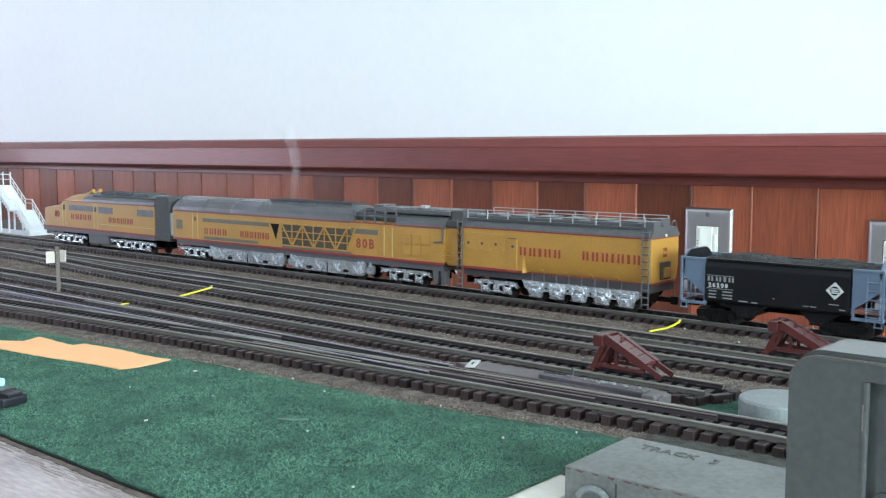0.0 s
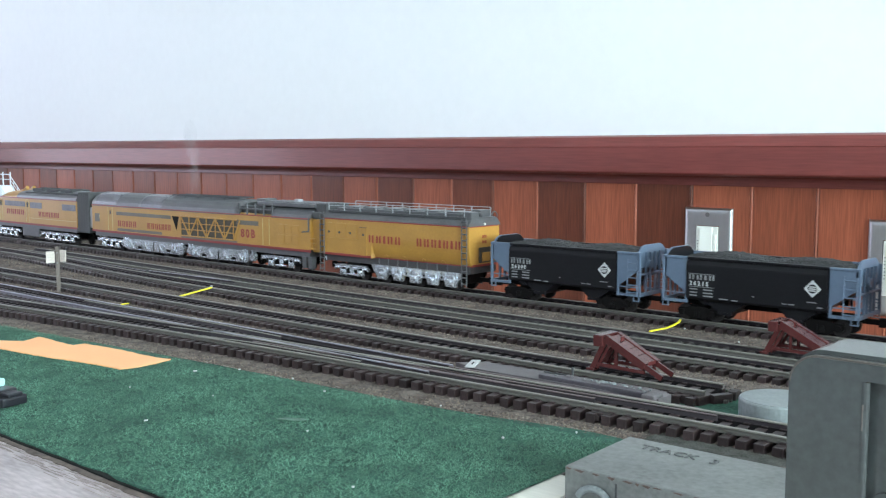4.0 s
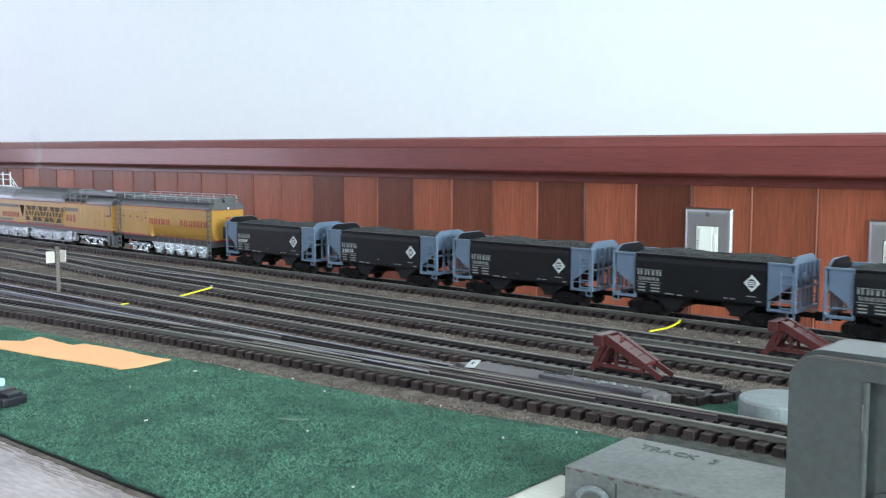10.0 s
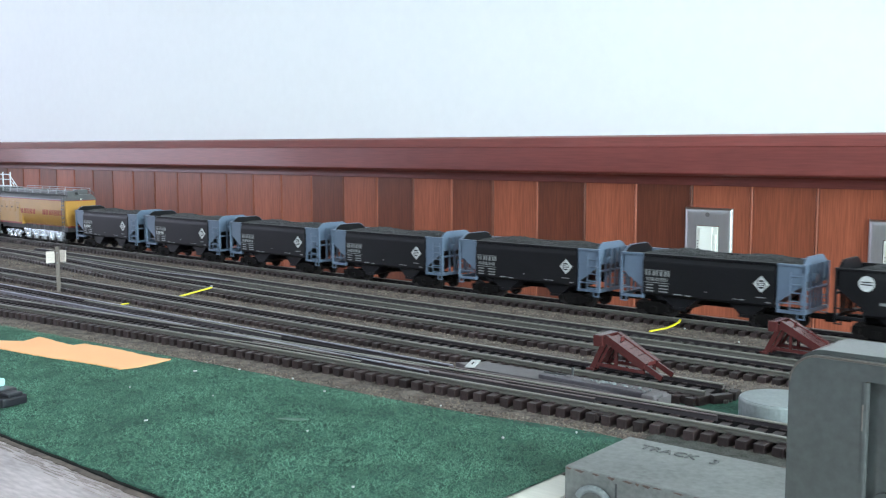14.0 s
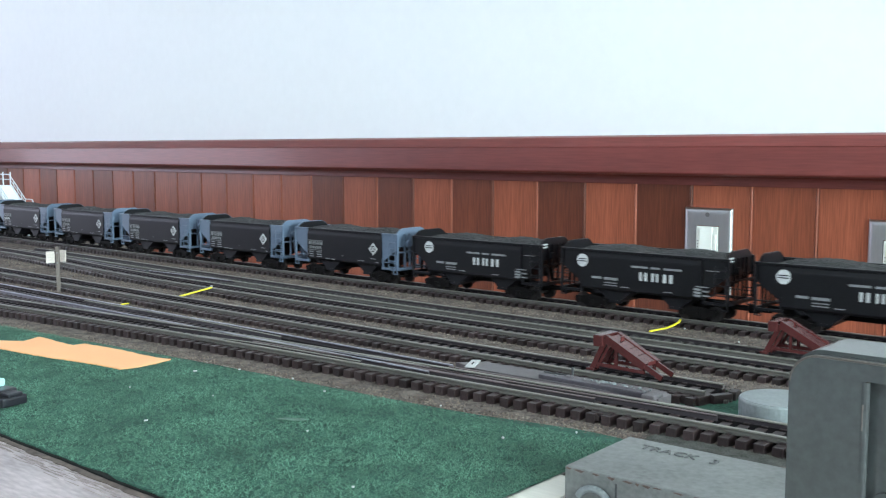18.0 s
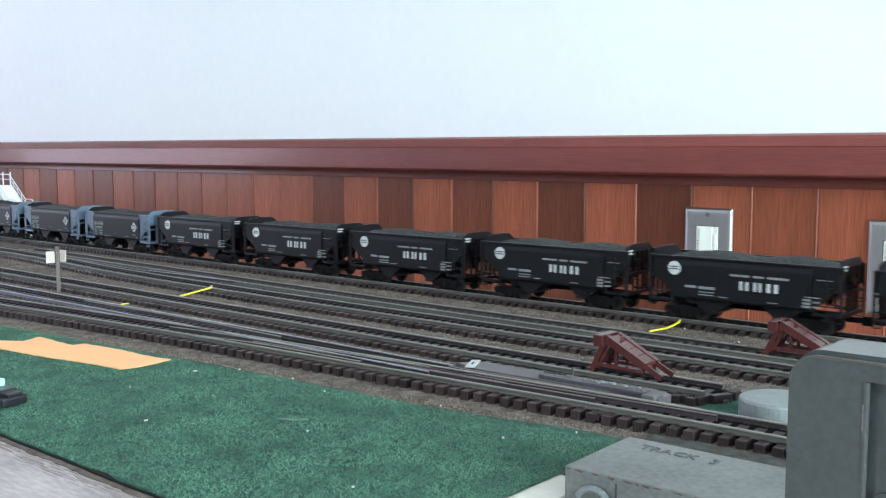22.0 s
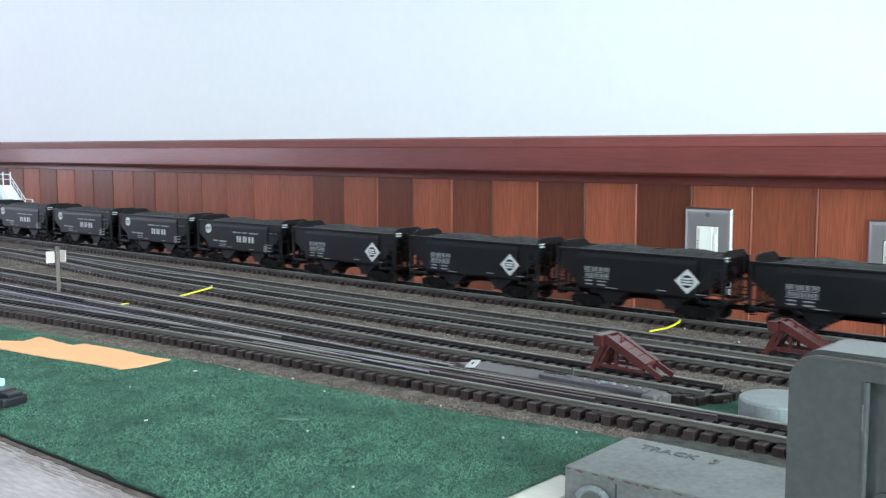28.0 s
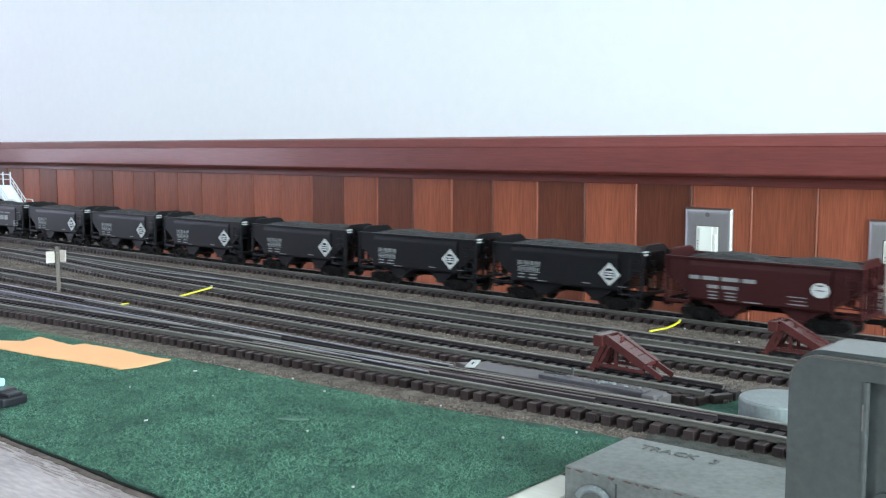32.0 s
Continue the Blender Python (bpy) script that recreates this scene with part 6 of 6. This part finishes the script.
def control_box():
    t = thing("control_box", "low grey painted box with hand-written lettering on top", "control box", (-0.1681, 0.2527, GROUND - 0.0016), 1.6)
    w, d, h = 0.120, 0.0412, 0.0112
    bm = bmesh.new()
    box(bm, 0, w, 0, d, 0, h, 0.0006)
    part("case", bm, "box_grey", t)
    bm = bmesh.new()
    box(bm, 0.0178, 0.0184, -0.0002, 0.0005, 0.001, h - 0.002)
    part("front_seam", bm, "walk_dark", t)
    rnd, x = random.Random(41), 0.0004
    while x < w - 0.004:
        n = rnd.uniform(0.0008, 0.0042)
        bm = bmesh.new()
        prism(bm, [(x, h - 0.0006), (x + n * 0.3, h - 0.0003), (x + n, h - 0.0005), (x + n * 0.7, h - 0.0006 - rnd.uniform(0.0001, 0.0009))], "y", -0.00015, 0.0006)
        part("worn_spot", bm, "worn", t, "paint worn off the edge")
        x += n + rnd.uniform(0.0002, 0.0035)
    bm = bmesh.new()
    for k in range(10):
        a0, a1 = math.pi * (0.15 + 0.07 * k), math.pi * (0.15 + 0.07 * (k + 1))
        rod(bm, (0.0112 - 0.0060 * math.cos(a0), -0.0014, 0.0005 + 0.0060 * math.sin(a0)), (0.0112 - 0.0060 * math.cos(a1), -0.0014, 0.0005 + 0.0060 * math.sin(a1)), 0.0011, 8)
    part("dial_rim", bm, "drum_grey", t)
    txt = new("writing", lettering("TRACK", 0.0062, "marker", "writing", 0.0))
    txt.parent, txt.matrix_local = t, pose(0.0090, 0.0305, h + 0.0002)
    txt = new("writing", lettering("3", 0.0062, "marker", "writing", 0.0))
    txt.parent, txt.matrix_local = t, pose(0.0335, 0.0300, h + 0.0002)


M["box_grey"] = material("grey_box_paint", (0.160, 0.167, 0.163), 0.45, vary=0.4, scale=26, fine=500, bump=0.0001)
M["worn"] = material("worn_edge", (0.10, 0.062, 0.052), 0.6, vary=0.5, scale=300, fine=1500)
M["worn_copper"] = material("worn_copper_edge", (0.070, 0.058, 0.050), 0.55, vary=0.5, scale=200, fine=1200)
M["marker"] = material("faded_marker", (0.132, 0.136, 0.136), 0.7, vary=0.5, scale=500, fine=2500)
control_box()


def cabinet():
    """A tall grey casing with rounded upper corners and a recessed opening."""
    t = thing("grey_casing", "tall grey metal casing with rounded corners and worn edges", "casing", (-0.0892, 0.2300, GROUND - 0.0016))
    w, d, h, r = 0.115, 0.0185, 0.0625, 0.0075
    def arch(inset):
        pts = [(inset, 0.0)]
        for k in range(9):
            a = math.pi / 2 * k / 8
            pts.append((r - (r - inset) * math.cos(a), h - r + (r - inset) * math.sin(a)))
        for k in range(9):
            a = math.pi / 2 * k / 8
            pts.append((w - r + (r - inset) * math.sin(a), h - r + (r - inset) * math.cos(a)))
        return pts + [(w - inset, 0.0)]
    def wrap(bm, inset, y0, y1):
        prism(bm, arch(inset), "y", y0, y1)
    bm = bmesh.new()
    i = arch(0.0008)
    wrap(bm, 0.0, 0.0006, d)
    part("shell", bm, "casing_grey", t)
    # front: a left pier, a lintel and a right pier round the opening
    bm = bmesh.new()
    prism(bm, [(0.0008, 0.0)] + [p for p in i[1:10]] + [(0.0182, h - 0.0008), (0.0182, 0.0)], "y", -0.0032, 0.0004)
    part("front_pier", bm, "casing_grey", t)
    bm = bmesh.new()
    box(bm, 0.0182, w - 0.0170, -0.0032, 0.0004, h - 0.0052, h - 0.0008)
    part("lintel", bm, "casing_grey", t)
    bm = bmesh.new()
    prism(bm, [(w - 0.0170, 0.0), (w - 0.0170, h - 0.0008)] + [p for p in i[10:19]] + [(w - 0.0008, 0.0)], "y", -0.0032, 0.0004)
    part("front_pier", bm, "casing_grey", t)
    bm = bmesh.new()
    rod(bm, (0.0180, -0.0024, 0.0), (0.0180, -0.0024, h - 0.0054), 0.0010, 12)
    part("opening_edge", bm, "casing_grey", t)
    bm = bmesh.new()
    rod(bm, (0.0177, -0.0033, 0.010), (0.0178, -0.0033, 0.024), 0.00022, 6)
    rod(bm, (0.0178, -0.0033, 0.046), (0.0178, -0.0033, 0.052), 0.00022, 6)
    part("worn_streak", bm, "worn_copper", t, "paint worn off the edge of the opening")
    bm = bmesh.new()
    edge = arch(0.0010)[1:19]
    for p, q in zip(edge, edge[1:]):
        rod(bm, (p[0], -0.0030, p[1]), (q[0], -0.0030, q[1]), 0.00035, 6)
    part("rim", bm, "worn_copper", t, "worn copper-coloured rim")
    bm = bmesh.new()
    rod(bm, (0.0230, -0.0010, 0.028), (0.0230, 0.0008, 0.028), 0.0040, 20)
    part("knob", bm, "casing_grey", t)


M["casing_grey"] = material("dark_grey_enamel", (0.054, 0.060, 0.060), 0.22, vary=0.22, scale=40, fine=500)
cabinet()


def hand_controller():
    t = thing("hand_controller", "small black plastic controller with a cyan button", "controller", (-0.4240, 0.1885, GROUND + 0.0004), 10)
    bm = bmesh.new()
    box(bm, -0.030, 0.0215, -0.006, 0.006, 0.0, 0.0040, 0.0010)
    part("base", bm, "black_grey", t)
    bm = bmesh.new()
    box(bm, -0.030, 0.0155, -0.0045, 0.0055, 0.0036, 0.0062, 0.0008)
    part("upper_case", bm, "black_grey", t)
    bm = bmesh.new()
    box(bm, -0.018, 0.0085, -0.0010, 0.0050, 0.0060, 0.0094, 0.0010)
    part("button", bm, "cyan", t, "pale cyan button")
    bm = bmesh.new()
    rod(bm, (0.0085, -0.0045, 0.0042), (0.0120, -0.0050, 0.0068), 0.0007, 8)
    rod(bm, (0.0120, -0.0050, 0.0068), (0.0170, -0.0050, 0.0058), 0.0007, 8)
    part("lever", bm, "drum_grey", t)
    for xx in (-0.002, 0.004, 0.010):
        bm = bmesh.new()
        rod(bm, (xx, -0.0052, 0.0038), (xx, -0.0052, 0.0050), 0.0011, 10)
        part("terminal", bm, "pale_rail", t)
    bm = bmesh.new()
    box(bm, 0.0150, 0.0212, -0.0030, 0.0040, 0.0038, 0.0054, 0.0005)
    part("end_clip", bm, "black_grey", t)


M["cyan"] = material("cyan_plastic", (0.45, 0.80, 0.78), 0.4, vary=0.03)
hand_controller()


def footbridge_stairs():
    t = thing("footbridge_stairs", "white plastic footbridge staircase with a landing and railings", "staircase", (-1.1985, 0.5995, -0.0005))
    W = 0.022
    def flight(xa, za, xb, zb, n, y0=0.0):
        for k in range(n):
            bm = bmesh.new()
            u = k / n
            x, z = xa + (xb - xa) * u, za + (zb - za) * (k + 1) / n
            box(bm, min(x, x + (xb - xa) / n * 1.4), max(x, x + (xb - xa) / n * 1.4), y0, y0 + W, z - (zb - za) / n - 0.0008, z)
            part("step", bm, "white_plastic", t)
        for yy in (y0 - 0.0004, y0 + W - 0.0006):
            bm = bmesh.new()
            prism(bm, [(xa, za), (xb, zb), (xb, zb + 0.0035), (xa, za + 0.0035)], "y", yy, yy + 0.001)
            part("stringer", bm, "white_plastic", t)
            bm = bmesh.new()
            rod(bm, (xa, yy + 0.0005, za + 0.0135), (xb, yy + 0.0005, zb + 0.0135), 0.0006, 6)
            rod(bm, (xa, yy + 0.0005, za + 0.0085), (xb, yy + 0.0005, zb + 0.0085), 0.0004, 6)
            for k in range(5):
                u = k / 4
                x, z = xa + (xb - xa) * u, za + (zb - za) * u
                rod(bm, (x, yy + 0.0005, z), (x, yy + 0.0005, z + 0.0135), 0.0005, 6)
            part("railing", bm, "white_plastic", t)
    flight(0.0, 0.0, -0.034, 0.0300, 9)
    flight(-0.052, 0.0300, -0.092, 0.0600, 9)
    bm = bmesh.new()
    box(bm, -0.053, -0.033, 0.0, W, 0.0285, 0.0300)
    part("landing", bm, "white_plastic", t)
    for yy in (0.0, W):
        bm = bmesh.new()
        rod(bm, (-0.052, yy, 0.0435), (-0.034, yy, 0.0435), 0.0006, 6)
        rod(bm, (-0.052, yy, 0.0385), (-0.034, yy, 0.0385), 0.0004, 6)
        part("railing", bm, "white_plastic", t)
    bm = bmesh.new()
    box(bm, -0.260, -0.091, -0.002, W + 0.002, 0.0585, 0.0602)
    part("bridge_deck", bm, "white_plastic", t)
    for yy in (0.0, W):
        bm = bmesh.new()
        rod(bm, (-0.260, yy, 0.0745), (-0.091, yy, 0.0745), 0.0006, 6)
        rod(bm, (-0.260, yy, 0.0680), (-0.091, yy, 0.0680), 0.0004, 6)
        for k in range(9):
            x = -0.091 - k * 0.0205
            rod(bm, (x, yy, 0.0595), (x, yy, 0.0775 if k < 2 else 0.0745), 0.0009 if k < 2 else 0.0005, 6)
        part("railing", bm, "white_plastic", t)
    for x in (-0.058, -0.080, -0.125, -0.220):
        for yy in (0.002, W - 0.002):
            bm = bmesh.new()
            box(bm, x - 0.0009, x + 0.0009, yy - 0.0009, yy + 0.0009, 0.0, 0.0595 if x < -0.09 else (0.036 if x > -0.07 else 0.051))
            part("leg", bm, "white_plastic", t)
    bm = bmesh.new()
    box(bm, -0.260, 0.004, -0.004, W + 0.004, 0.0, 0.0016, 0.0003)
    part("base_plate", bm, "white_plastic", t)


M["white_plastic"] = material("aged_white_plastic", (0.66, 0.68, 0.71), 0.5, vary=0.06, scale=100, fine=900)
footbridge_stairs()


def smoke():
    """A faint wisp of smoke over the turbine's roof grille, in small thin puffs."""
    t = thing("smoke_wisp", "faint whitish wisp of smoke rising from the locomotive roof", "smoke", (-0.6450, 0.555, 0.0660))
    rnd = random.Random(31)
    for k in range(7):
        u = k / 6
        bm = bmesh.new()
        bmesh.ops.create_icosphere(bm, subdivisions=2, radius=1.0)
        sx, sz = 0.0022 + 0.0042 * u, 0.010 + 0.004 * u
        bmesh.ops.scale(bm, verts=bm.verts, vec=(sx, sx, sz))
        for v in bm.verts:
            v.co += 0.0015 * noise.noise_vector(v.co * 160 + Vector((k, 0, 0)))
        ob = part("puff", bm, "smoke", t, smooth=True)
        ob.location = (0.0035 * math.sin(u * 5) + rnd.uniform(-0.0010, 0.0010), rnd.uniform(-0.002, 0.002), 0.006 + 0.048 * u)
    return t


def smoke_material():
    m = bpy.data.materials.new("thin_smoke")
    m.use_nodes = True
    p = m.node_tree.nodes["Principled BSDF"]
    p.inputs["Base Color"].default_value, p.inputs["Roughness"].default_value = (0.8, 0.8, 0.84, 1), 1.0
    p.inputs["Specular IOR Level"].default_value, p.inputs["Alpha"].default_value = 0.0, 0.018
    return m


M["smoke"] = smoke_material()
SMOKE = smoke()


# ---- what moves ----
S_ROWS = [0.0, -0.0304, -0.0646, -0.1023, -0.1432, -0.1871, -0.2337, -0.2825, -0.3328, -0.3849, -0.4400, -0.4982, -0.5600, -0.6260, -0.6969, -0.7718, -0.8489,
          -0.9265, -1.0038, -1.0821, -1.1629, -1.2465, -1.3328, -1.4238, -1.5198, -1.6189, -1.7194, -1.8210, -1.9250, -2.0320, -2.1423, -2.2557, -2.3718]


def travelled(t):
    """How far the train has gone along the track at t seconds."""
    i = min(int(t), len(S_ROWS) - 2)
    u, p1, p2 = t - i, S_ROWS[i], S_ROWS[i + 1]
    p0 = S_ROWS[i - 1] if i else 2 * p1 - p2
    p3 = S_ROWS[i + 2] if i + 2 < len(S_ROWS) else 2 * p2 - p1
    return 0.5 * (2 * p1 + (p2 - p0) * u + (2 * p0 - 5 * p1 + 4 * p2 - p3) * u * u + (3 * p1 - p0 - 3 * p2 + p3) * u**3)


def roll_times(r):
    """Times between which a wheel of radius r turns less than 80 degrees."""
    times, last = [0.0], 0.0
    for k in range(1, 961):
        ahead = travelled(min(32.0, (k + 1) / 30.0))
        if abs(ahead - last) / r > radians(80) or k == 960:
            times.append(k / 30.0)
            last = travelled(k / 30.0)
    return times


def motions():
    for r in (0.0048, 0.0056):
        turns = [(t, math.degrees(travelled(t) / r)) for t in roll_times(r)]
        for ob in TRAIN:
            for w in ob.children_recursive:
                if w.name.startswith("wheelset") and abs(w["radius"] - r) < 1e-6:
                    at = w.location.copy()
                    walk(w, [(t, pose(at.x, at.y, at.z, 0, a, 0)) for t, a in turns])
    for ob in TRAIN + [SMOKE]:
        b = ob.location.copy()
        walk(ob, [(float(t), pose(b.x + s, b.y, b.z)) for t, s in enumerate(S_ROWS)])


motions()
